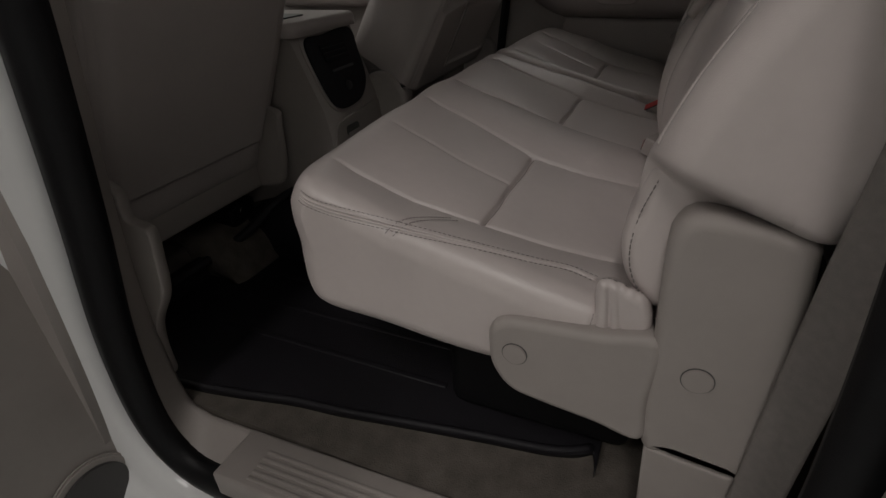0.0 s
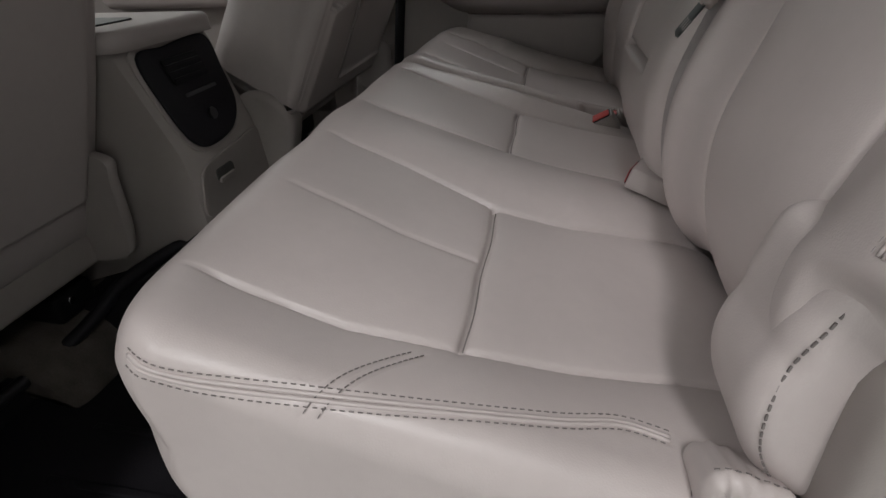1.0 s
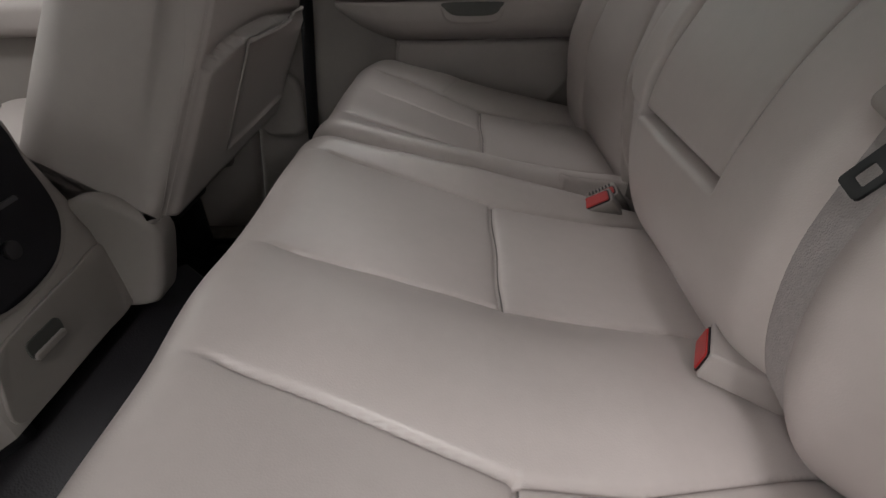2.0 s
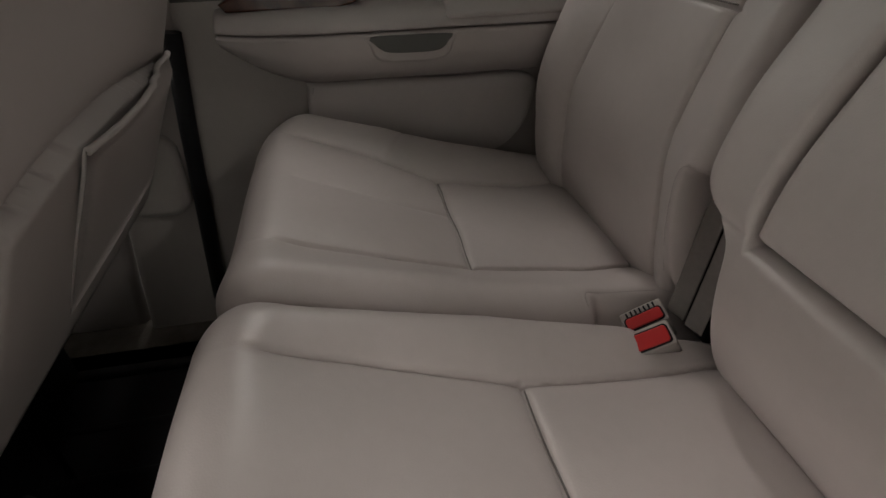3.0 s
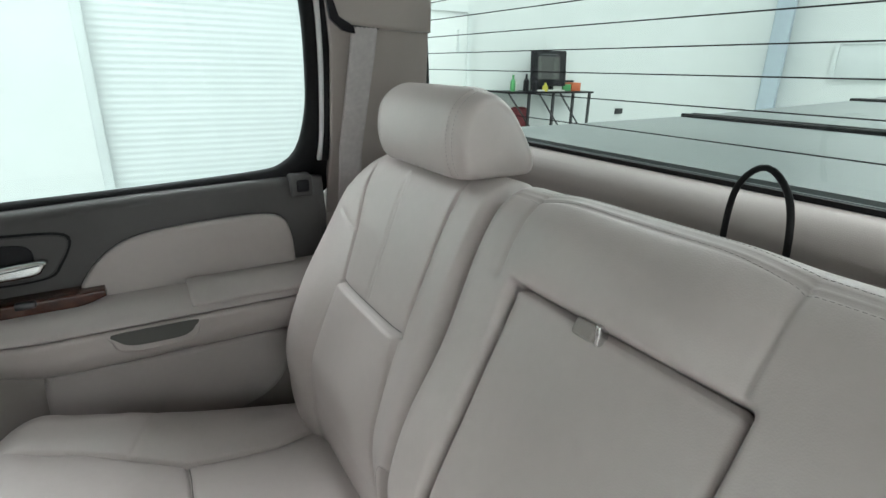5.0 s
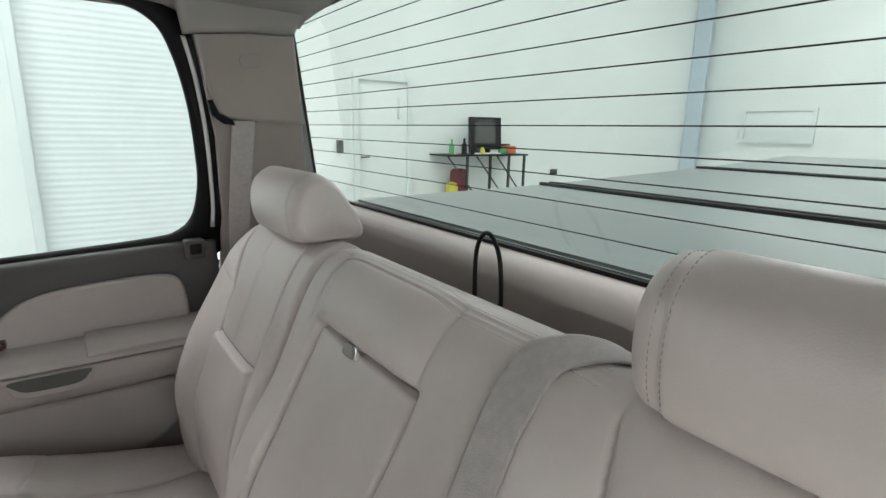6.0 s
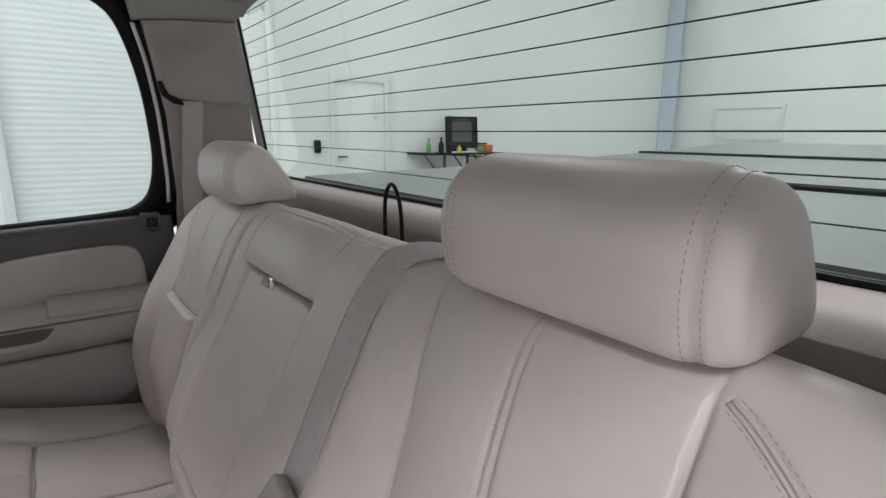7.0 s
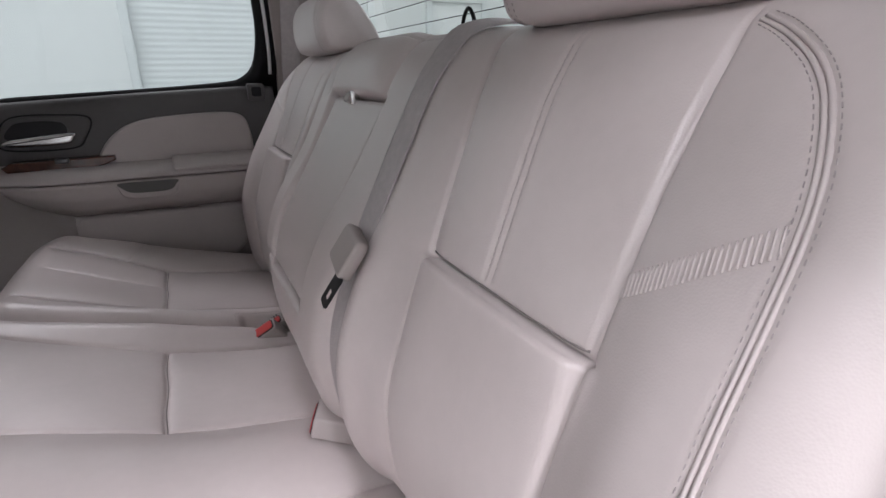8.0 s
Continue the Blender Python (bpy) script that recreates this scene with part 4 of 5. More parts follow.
def back_disp(out, inn, mirror):
    """Seams of a backrest half: out and inn are its outer and inner seams as (z, y)."""
    def f(X, Y, Z, nx, nz):
        front = np.clip(-nx * 1.8 + np.clip(nz, 0, 1) * 0.4, 0, 1) * (X < 0.77)
        a, b = line(Z, *out), line(Z, *inn)
        lo, hi = np.minimum(a, b), np.maximum(a, b)
        low = 1 / (1 + np.exp((Z - 0.90) / 0.008))
        d = (seam(Y - a, 0.0075, 0.0026, 0.008, 0.022) + seam(Y - b, 0.0075, 0.0026, 0.008, 0.022)) * low
        inside = between(Y, lo, hi, 0.004)
        # cross seam: the lower panel stands proud under it
        d += seam(Z - 0.698, 0.011, 0.0028, 0.004, 0.012) * inside
        d += 0.015 * inside * np.exp(-np.clip(0.698 - Z, 0, 1) / 0.06) * (Z < 0.698)
        c = (lo + hi) / 2 + (0.008 if mirror > 0 else 0.006)
        d += (seam(Y - c - 0.005, 0.0035, 0.0024, 0.002, 0.012) + seam(Y - c + 0.005, 0.0035, 0.0024, 0.0, 0.01)) * (1 / (1 + np.exp(-(Z - 0.71) / 0.004))) * low
        return d, front
    return f


B_OUT = ((0.40, 0.094), (0.45, 0.098), (0.55, 0.106), (0.62, 0.110), (0.70, 0.112), (0.80, 0.117), (0.90, 0.120))
B_IN = ((0.40, 0.333), (0.50, 0.343), (0.57, 0.350), (0.70, 0.348), (0.80, 0.372), (0.90, 0.400))
FB_OUT = ((0.40, 1.35), (0.55, 1.333), (0.62, 1.322), (0.70, 1.308), (0.80, 1.34), (0.90, 1.384))
FB_IN = ((0.40, 1.045), (0.50, 1.048), (0.57, 1.06), (0.70, 1.066), (0.80, 1.076), (0.90, 1.092))
ARM_LO, ARM_HI, ARM_Z0, ARM_Z1 = 0.622, 0.862, 0.538, 0.832


def back_near_disp(X, Y, Z, nx, nz):
    d, front = back_disp(B_OUT, B_IN, 1)(X, Y, Z, nx, nz)
    # recess of the folding armrest, and the seam from its lower corners
    hole = between(Y, ARM_LO - 0.004, ARM_HI + 0.004, 0.0014) * between(Z, ARM_Z0 - 0.004, ARM_Z1 + 0.004, 0.0014)
    d = d - 0.042 * hole
    d += seam(Z - 0.541, 0.002, 0.002, 0.003, 0.01) * between(Y, 0.87, 1.0, 0.003)
    # upright seams above the armrest
    for y in (0.628, 0.888):
        d += seam(Y - y, 0.0025, 0.0028, 0.004, 0.015) * between(Z, 0.835, 0.915, 0.003)
    low = 1 / (1 + np.exp((Z - 0.68) / 0.03))
    d += (0.006 + 0.027 * low) * between(Y, 0.43, 1.2, 0.016) - 0.024 * low * gauss(Y - 0.487, 0.030)
    # bolster on the outer side
    d += (0.008 + 0.014 * low) * between(Y, -0.2, 0.078, 0.012)
    d += 0.017 * between(Y, 0.650, 0.868, 0.013) * between(Z, 0.845, 0.925, 0.010)
    d += 0.001 * np.sin(Z * 25 + Y * 9) * np.sin(Y * 19)
    d = d * front
    # double piping along the top edge
    crown = np.clip(nz, 0, 1) * (X > 0.70)
    d += (seam(X - 0.722, 0.0022, 0.002, 0.0, 0.01) + seam(X - 0.730, 0.0022, 0.002, 0.0, 0.01)) * crown * between(Y, 0.43, 2.0, 0.006)
    return d


def back_far_disp(X, Y, Z, nx, nz):
    d, front = back_disp(FB_OUT, FB_IN, -1)(X, Y, Z, nx, nz)
    low = 1 / (1 + np.exp((Z - 0.70) / 0.035))
    d += (0.010 + 0.014 * low) * between(Y, 1.35, 1.7, 0.012) + 0.012 * low * between(Y, 0.8, 1.02, 0.012)
    d += seam(Z - 0.79 - 0.35 * (Y - 1.36), 0.002, 0.004, 0.001, 0.01) * between(Y, 1.335, 1.40, 0.002)
    d += 0.001 * np.sin(Z * 23 + Y * 7) * np.sin(Y * 18)
    d -= 0.11 * between(Z, 0.2, 0.545, 0.0015) * between(Y, 0.8, 0.992, 0.0015)
    return d * front


def round_top(y_out, y_in, sign, much=1.0):
    """The outer upper corner of a backrest is well rounded; below it draws in a little."""
    def f(V):
        d = np.clip((V[:, 2] - 0.80) / 0.12, 0, 1) ** 2 * 0.035
        k = np.clip(1 - np.abs(V[:, 1] - y_out) / 0.14, 0, 1)
        V[:, 1] += sign * d * k * much
        V[:, 2] -= np.clip((V[:, 2] - 0.84) / 0.08, 0, 1) * 0.03 * k ** 2 * much
        return V
    return f


def near_end(V):
    """The outer end hangs over the side trim above, and is cut in below it."""
    V = round_top(-0.014, 0.952, 1, 0.55)(V)
    k = np.clip((V[:, 1] - 0.64) / 0.31, 0, 1)
    V[:, 1] += 0.15 * (V[:, 2] - 0.567) * k
    V[:, 1] -= 0.07 / (1 + np.exp((V[:, 2] - 0.545) / 0.008)) * np.clip((V[:, 1] - 0.85) / 0.10, 0, 1)
    k = np.clip(1 - V[:, 1] / 0.09, 0, 1)
    V[:, 1] += k * (0.035 - 0.055 / (1 + np.exp(-(V[:, 2] + 0.40 * (V[:, 0] - 0.56) - 0.545) / 0.006)))
    return V


def arm_lean(V):
    V[:, 1] += 0.15 * (V[:, 2] - 0.567) * np.clip((V[:, 1] - 0.64) / 0.31, 0, 1)
    return V


def settle(x, y, z):
    """How far the outer front end of the wide cushion has sunk: shifts in x and z."""
    k = np.clip(1 - y / 0.36, 0, 1) ** 1.5 * np.clip(1 - x / 0.56, 0, 1)
    return -0.020 * k * np.clip((z - 0.20) / 0.25, 0.2, 1), -0.027 * k


def sunk(x, y, z):
    dx, dz = settle(x, y, z)
    return (float(x + dx), y, float(z + dz))


def near_corner(V):
    """The cushion's outer front corner is rounded in plan."""
    k = np.clip(1 - V[:, 1] / 0.12, 0, 1) ** 2 * np.clip(1 - V[:, 0] / 0.2, 0, 1)
    V[:, 0] += 0.055 * k * np.clip((V[:, 2] - 0.26) / 0.12, 0, 1)
    V[:, 1] += 0.032 / (1 + np.exp(-(V[:, 0] - 0.491) / 0.0022)) * np.clip(1 - V[:, 1] / 0.07, 0, 1)
    V[:, 0] -= 0.014 * between(V[:, 1], 0.16, 0.93, 0.03) * np.clip(1 - V[:, 0] / 0.12, 0, 1)
    dx, dz = settle(V[:, 0], V[:, 1], V[:, 2])
    V[:, 0] += dx
    V[:, 2] += dz
    return V


def far_corner(V):
    k = np.clip((V[:, 1] - 1.36) / 0.12, 0, 1) ** 2 * np.clip(1 - V[:, 0] / 0.2, 0, 1)
    V[:, 0] += 0.065 * k
    return V


def rear_seat_wide():
    seat = thing("rear_seat", (0.35, 0.48, 0.03), "wide section of a grey-taupe leather rear bench", "car seat", "rear bench sections")
    cu = pillow("cushion", CUSHION, -0.004, 0.952, 0.04, LEATHER, seat, cushion_near_disp, near_corner, 0.0028, r1=0.045)
    for out, inn, cross in ((NEAR_OUT, NEAR_IN, 0.30), (MID_NEAR, MID_FAR, 0.302)):
        a, b = line(cross, *out), line(cross, *inn)
        seam_shade_line(cu, [(float(sunk(cross + 0.0012 * math.sin(y * 45), y, 0.4)[0]), float(y), 0.6) for y in np.linspace(a + 0.004, b - 0.004, 14)], (0, 0, -1))
    bk = pillow("backrest", BACK, -0.014, 0.952, 0.042, LEATHER, seat, back_near_disp, near_end, 0.0028, r1=0.03)
    seam_shade_line(bk, [(0.5, float(y), 0.7) for y in np.linspace(line(0.7, *B_OUT) + 0.004, line(0.7, *B_IN) - 0.004, 12)], (1, 0, 0))
    sec = [(0.548, 0.551), (0.514, 0.546), (0.509, 0.556), (0.529, 0.618), (0.585, 0.713), (0.648, 0.818), (0.655, 0.829), (0.67, 0.822), (0.64, 0.74)]
    arm = pillow("armrest", sec, ARM_LO - 0.004, ARM_HI - 0.001, 0.012, LEATHER, seat, None, arm_lean, 0.006, "folded centre armrest")
    tab = part("pull_tab", plate(rounded(-0.013, -0.009, 0.013, 0.009, 0.004), 0.016, 0.003, place=lambda u, v, w: (0.657 + 0.5 * v - 0.85 * w, 0.772 + u, 0.829 + 0.85 * v + 0.5 * w)), TRIM, arm, "small pull tab")
    part("tab_clip", block((0.645, 0.754, 0.824), (0.660, 0.760, 0.846), 0.002), CHROME, arm)
    # double piping round the outer edge of the backrest, with its stitch rows
    knots = laid(bk, [(0.6, y, z) for y, z in ((0.006, 0.58), (0.008, 0.605), (0.010, 0.64), (0.013, 0.68), (0.017, 0.72), (0.019, 0.76), (0.021, 0.795), (0.026, 0.825), (0.036, 0.85), (0.046, 0.866), (0.060, 0.879), (0.077, 0.889), (0.094, 0.897), (0.112, 0.903))], (1, 0, 0), 0.0)
    rows = [beside(bk, knots, o) for o in (-0.0040, 0.0, 0.0040)]
    for o in (-0.0018, 0.0018):
        part("piping", tube(beside(bk, knots, o, lift=-0.0011), 0.0016, 8), LEATHER, bk)
    centre = [[(0.62, float(line(z, *B_OUT) + line(z, *B_IN)) / 2 + 0.003 + o, float(z)) for z in np.linspace(0.715, 0.895, 20)] for o in (-0.001, 0.011)]
    for o in (-0.0058, 0.0058):
        tagged(part("stitching", stitches(beside(bk, knots, o, lift=0.0001), 0.003, 0.0025, 0.0004), THREAD, bk), kind="stuff")
    press(bk, rows, 0.0014, 0.0018)
    for q in centre:
        sewn("stitching", bk, q, (1, 0, 0), 0.003, 0.002, 0.00035)
    # gathered seam across the bolster: a row of small puckers
    gathers = bmesh.new()
    for k in range(27):
        f = k / 26
        y, za, zb = 0.110 - 0.082 * f, 0.738 + 0.051 * f, 0.752 + 0.051 * f
        q = laid(bk, [(0.63, y + 0.003 * (g - 0.5), za + (zb - za) * g) for g in np.linspace(0, 1, 6)], (1, 0, 0), 0.0)
        if len(q) == 6:
            pk = tube(q, 0.0009, 6)
            me = bpy.data.meshes.new("pucker")
            pk.to_mesh(me)
            pk.free()
            gathers.from_mesh(me)
            bpy.data.meshes.remove(me)
    tagged(part("gathered_seam", gathers, LEATHER, bk), kind="stuff")
    for o in (0.716, 0.736):
        sewn("stitching", bk, [(o, float(y), 1.0) for y in np.linspace(0.43, 0.95, 30)], (0, 0, -1), 0.003, 0.002, 0.0003)
    # piping along the side edge of the cushion
    def edging(dz):
        return laid(cu, [(float(x), 0.0, float(np.interp(x, [0.044, 0.06, 0.10, 0.168, 0.21, 0.294, 0.36, 0.411, 0.444, 0.474], [0.457, 0.451, 0.441, 0.433, 0.428, 0.418, 0.408, 0.400, 0.396, 0.388])) + dz) for x in np.linspace(0.05, 0.474, 90)], (0, 1, -0.35), 0.0, 0.1)
    mid = edging(0.0)
    mid = mid[:-1:9] + mid[-1:]
    for o in (-0.0022, 0.0022):
        part("piping", tube(beside(cu, mid, o, lift=-0.0009), 0.0021, 8), LEATHER, cu)
    rows = [beside(cu, mid, o) for o in (-0.0046, 0.0, 0.0046)]
    seams = [beside(cu, mid, o, lift=0.0004) for o in (-0.0080, 0.0080)]
    turns = [laid(cu, [(sunk(x0_ + o, y, 0.44)[0], y, 0.6) for x0_, y in ((0.203, 0.003), (0.208, 0.010), (0.217, 0.025), (0.228, 0.045), (0.246, 0.07), (0.262, 0.09))], (0, 0, -1), 0.0) for o in (0.0, 0.011)]
    end = laid(cu, [(x, -0.01, z) for x, z in ((0.472, 0.386), (0.479, 0.376), (0.482, 0.362), (0.481, 0.345), (0.478, 0.332), (0.475, 0.320))], (0, 1, 0), 0.0)
    press(cu, rows, 0.0014, 0.002)
    press(cu, turns + [end], 0.0016, 0.0018)
    # stitch rows in thread darkened for the shade of the needle holes
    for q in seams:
        tagged(part("stitching", stitches(q, 0.004, 0.003, 0.0006), THREAD_SHADED, cu), kind="stuff")
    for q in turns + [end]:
        tagged(part("stitching", stitches([(x, y - 0.0002, z + 0.0004) for x, y, z in q], 0.0035, 0.0025, 0.0006), THREAD_SHADED, cu), kind="stuff")
    # stitched flap below the outer end of the backrest
    edge = [(0.527, 0.556), (0.514, 0.522), (0.504, 0.485), (0.500, 0.445), (0.506, 0.410), (0.523, 0.381), (0.553, 0.361)]
    def dent(X, Y, Z, nx, nz):
        return -0.004 * gauss(np.hypot(X - 0.515, Z - 0.49), 0.012) + 0.0012 * np.sin(Z * 60 + X * 25) * gauss(Z - 0.47, 0.06)
    flap = pillow("side_flap", edge + [(0.60, 0.372), (0.612, 0.45), (0.602, 0.535), (0.562, 0.562)], 0.020, 0.13, 0.024, LEATHER, seat, dent, None, 0.004, "stitched leather flap")
    row = laid(flap, [(x + 0.011, -0.02, z) for x, z in edge], (0, 1, 0), 0.0)
    if len(row) > 3:
        press(flap, [row], 0.0012, 0.002)
        tagged(part("stitching", stitches([(x, y - 0.0006, z) for x, y, z in row], 0.005, 0.003, 0.0010), THREAD_SHADED, flap), kind="stuff")
    # folded leather behind the cushion's side
    wing = [(0.480, 0.322), (0.484, 0.345), (0.481, 0.375), (0.481, 0.396), (0.489, 0.406), (0.514, 0.402), (0.538, 0.392), (0.548, 0.37), (0.550, 0.343), (0.535, 0.328), (0.505, 0.322)]
    def folds(X, Y, Z, nx, nz):
        lean = X - 0.02 * np.sin((Z - 0.33) * 22)
        return -0.002 * gauss(lean - 0.497, 0.003) - 0.0015 * gauss(lean - 0.508, 0.004)
    def slope(V):
        V[:, 2] -= 0.55 * np.clip(V[:, 1] - 0.008, 0, 1) * np.clip((V[:, 2] - 0.34) / 0.05, 0, 1)
        V[:, 1] += 0.0035 * gauss(V[:, 0] - 0.4965 - 0.10 * (0.40 - V[:, 2]), 0.003) + 0.0025 * gauss(V[:, 0] - 0.508 - 0.14 * (0.40 - V[:, 2]), 0.003)
        return V
    wg = pillow("cushion_wing", wing, -0.002, 0.06, 0.012, LEATHER, seat, folds, slope, 0.003)
    hem = laid(wg, [(x, 0.012, 0.6) for x in np.linspace(0.486, 0.538, 14)], (0, 0, -1), 0.0)
    tagged(part("stitching", stitches([(x, y - 0.0004, z + 0.0004) for x, y, z in hem], 0.004, 0.003, 0.0008), THREAD_SHADED, wg), kind="stuff")
    side = smooth_loop([(0.352, 0.292), (0.356, 0.322), (0.378, 0.338), (0.43, 0.342), (0.50, 0.343), (0.565, 0.345), (0.565, 0.25), (0.565, 0.178), (0.50, 0.190), (0.43, 0.203), (0.385, 0.216), (0.358, 0.25)], 0.01).tolist()
    cov = part("side_cover", plate(side, 0.045, 0.012, 5, place=lambda u, v, w: sunk(u, 0.025 - w, v)), TRIM, seat, "moulded plastic side cover")
    # dark disc painted as the shade in the groove round the cap
    part("cap_gap_shade", disc(sunk(0.391, -0.0195, 0.286), 0.0178, 0.0028, (0, -1, 0), 0.0), DARK_TRIM, cov)
    part("screw_cap", disc(sunk(0.391, -0.021, 0.286), 0.0165, 0.004, (0, -1, 0)), TRIM, cov)
    return bk


def rear_seat_narrow():
    seat = thing("rear_seat", (0.35, 1.2, 0.03), "narrow section of a grey-taupe leather rear bench", "car seat", "rear bench sections")
    fc = pillow("cushion", CUSHION, 0.962, 1.482, 0.045, LEATHER, seat, cushion_far_disp, far_corner, 0.003, r1=0.05)
    seam_shade_line(fc, [(float(0.30 + 0.0012 * math.sin(y * 45)), float(y), 0.6) for y in np.linspace(line(0.3, *FAR_IN) + 0.004, line(0.3, *FAR_OUT) - 0.004, 14)], (0, 0, -1))
    def cut(V):
        V = round_top(1.455, 0.964, -1)(V)
        V[:, 1] += 0.15 * (V[:, 2] - 0.567) * np.clip(1 - (V[:, 1] - 0.964) / 0.12, 0, 1)
        low = np.clip((0.46 - V[:, 2]) / 0.10, 0, 1) * np.clip((V[:, 1] - 0.995) / 0.01, 0, 1)
        V[:, 2] -= 0.04 * low
        V[:, 0] -= 0.014 * low
        return V
    fb = pillow("backrest", BACK, 0.964, 1.455, 0.03, LEATHER, seat, back_far_disp, cut, 0.003, r1=0.04)
    seam_shade_line(fb, [(0.5, float(y), 0.7) for y in np.linspace(line(0.7, *FB_IN) + 0.004, line(0.7, *FB_OUT) - 0.004, 12)], (1, 0, 0))
    border = laid(fb, [(0.5, y, z) for y, z in ((0.999, 0.40), (1.001, 0.46), (1.003, 0.52), (1.000, 0.546), (0.985, 0.553), (0.968, 0.555))], (1, 0, 0), 0.0)
    press(fb, [border], 0.0015, 0.002)
    tagged(part("stitching", stitches([(x - 0.0004, y, z) for x, y, z in border], 0.003, 0.002, 0.00045), THREAD, fb), kind="stuff")
    q = laid(fc, [(x, y, 0.6) for x, y in ((0.428, 0.975), (0.427, 0.985), (0.432, 0.992), (0.45, 0.994), (0.49, 0.997), (0.54, 1.000))], (0, 0, -1), 0.0)
    press(fc, [q], 0.0015, 0.002)
    tagged(part("stitching", stitches([(x, y, z + 0.0004) for x, y, z in q], 0.003, 0.002, 0.00045), THREAD, fc), kind="stuff")
    # added block that stops light leaking through behind the cushion
    part("gap_filler", block((0.655, 1.00, 0.22), (0.70, 1.43, 0.47), 0.01), CARPET, seat, "carpet block added to close the gap behind the cushion")
    # black block added in the notch in place of its shade
    part("gap_shade_block", block((0.568, 0.925, 0.33), (0.64, 0.988, 0.540), 0.004), RUBBER, seat, "black block standing for the shade in the gap")
    # straps whose brown holds the shade of the gap
    for x, y, a in ((0.560, 0.966, 0.013), (0.566, 0.936, 0.012)):
        strap = thing("buckle_strap", (x, y, 0.35), "woven strap standing in the gap of the bench, darkened for shade", "strap", "straps of the belt buckles")
        part("webbing", webbing([(x - 0.012, y, 0.35), (x - 0.006, y, 0.42), (x, y, 0.50), (x + 0.012, y, 0.535)], (0.004, -a, 0)), WEBBING_SHADED, strap)


BACKREST = rear_seat_wide()
rear_seat_narrow()


def headrest(y, back):
    """A broad rounded headrest on two posts."""
    root = thing("headrest", (0.765 + back, y, 0.91), "grey-taupe leather headrest with stitched end panels", "headrest", "rear headrests")
    sec = [(x + back, z) for x, z in ((0.712, 0.916), (0.694, 0.933), (0.687, 0.975), (0.695, 1.014), (0.718, 1.038), (0.746, 1.044), (0.780, 1.026), (0.811, 0.986), (0.834, 0.946), (0.836, 0.925), (0.822, 0.915), (0.765, 0.914))]
    def f(X, Y, Z, nx, nz):
        d = 0
        for s in (-1, 1):
            for o in (0.0, 0.004, 0.008):
                d = d + seam(Y - y - s * (0.113 + o), 0.0008 + 0.0010 * (o == 0.004), 0.0018, 0.0005, 0.01)
        return d
    pad = pillow("pad", sec, y - 0.144, y + 0.144, 0.046, LEATHER, root, f, None, 0.0035, dome=0.72)
    for s in (-1, 1):
        for o in (-0.002, 0.010):
            q = []
            for a in range(-50, 140, 5):
                c, w = math.cos(radians(a)), math.sin(radians(a))
                q += laid(pad, [(0.757 + back, y + s * (0.113 + o), 0.98)], (c, 0, -w), far=0.2)
            tagged(part("stitching", stitches(q, 0.003, 0.0025, 0.0004), THREAD, pad), kind="stuff")
    for s in (-1, 1):
        part("post", tube([(0.765 + back, y + s * 0.07, 0.87), (0.765 + back, y + s * 0.07, 0.93)], 0.007), CHROME, root)


headrest(0.250, 0.0)
headrest(1.196, -0.014)


def buckle_box(name_label, origin, ux, uy, uz, size, comb=True, mat=TRIM):
    """A buckle: body along uz, its face with a red button across ux by uy."""
    O, A, B, C = Vector(origin), Vector(ux).normalized(), Vector(uy).normalized(), Vector(uz).normalized()
    w, h, l = size
    def put(a, b, c):
        return O + A * a + B * b + C * c
    root = thing("belt_buckle", origin, name_label, "belt buckle", "belt buckles of the rear bench")
    body = part("body", plate(rounded(-w / 2, -h / 2, w / 2, h / 2, 0.004), l, 0.0035, place=lambda u, v, k: put(u, v, k - l)), mat, root)
    part("button_frame", plate(rounded(-w / 2 + 0.003, -h / 2 + 0.002, w / 2 - 0.003, h / 2 - (0.009 if comb else 0.004), 0.005), 0.002, 0.001, place=lambda u, v, k: put(u, v, k - 0.0005)), GLOSS_BLACK, body)
    part("button", plate(rounded(-w / 2 + 0.005, -h / 2 + 0.004, w / 2 - 0.005, h / 2 - (0.011 if comb else 0.006), 0.004), 0.004, 0.0015, place=lambda u, v, k: put(u, v, k - 0.001)), RED, body, "red release button")
    if not comb:
        return
    slot = bmesh.new()
    for i in range(7):
        a = -w / 2 + 0.010 + i * (w - 0.020) / 6
        for q in box(slot, (a - 0.0012, h / 2 - 0.009, -0.001), (a + 0.0012, h / 2 - 0.003, 0.0022)):
            q.co = put(*q.co)
    part("slot", slot, GLOSS_BLACK, body)


buckle_box("taupe buckle with a red button beside the split of the bench", (0.495, 0.9575, 0.365), (0.834, -0.142, 0.533), (-0.049, 0.943, 0.328), (-0.55, -0.3, 0.78), (0.055, 0.030, 0.070))
buckle_box("taupe buckle with a red button beside the wide cushion", (0.474, 0.908, 0.379), (0.835, -0.178, 0.52), (-0.017, 0.937, 0.348), (-0.55, -0.3, 0.78), (0.051, 0.030, 0.070), False)
buckle_box("taupe buckle lying in the fold of the bench", (0.495, 0.540, 0.403), (0.40, 0.92, 0.0), (0.25, -0.10, 1), (-0.89, 0.39, 0.26), (0.052, 0.034, 0.095), False, VINYL)


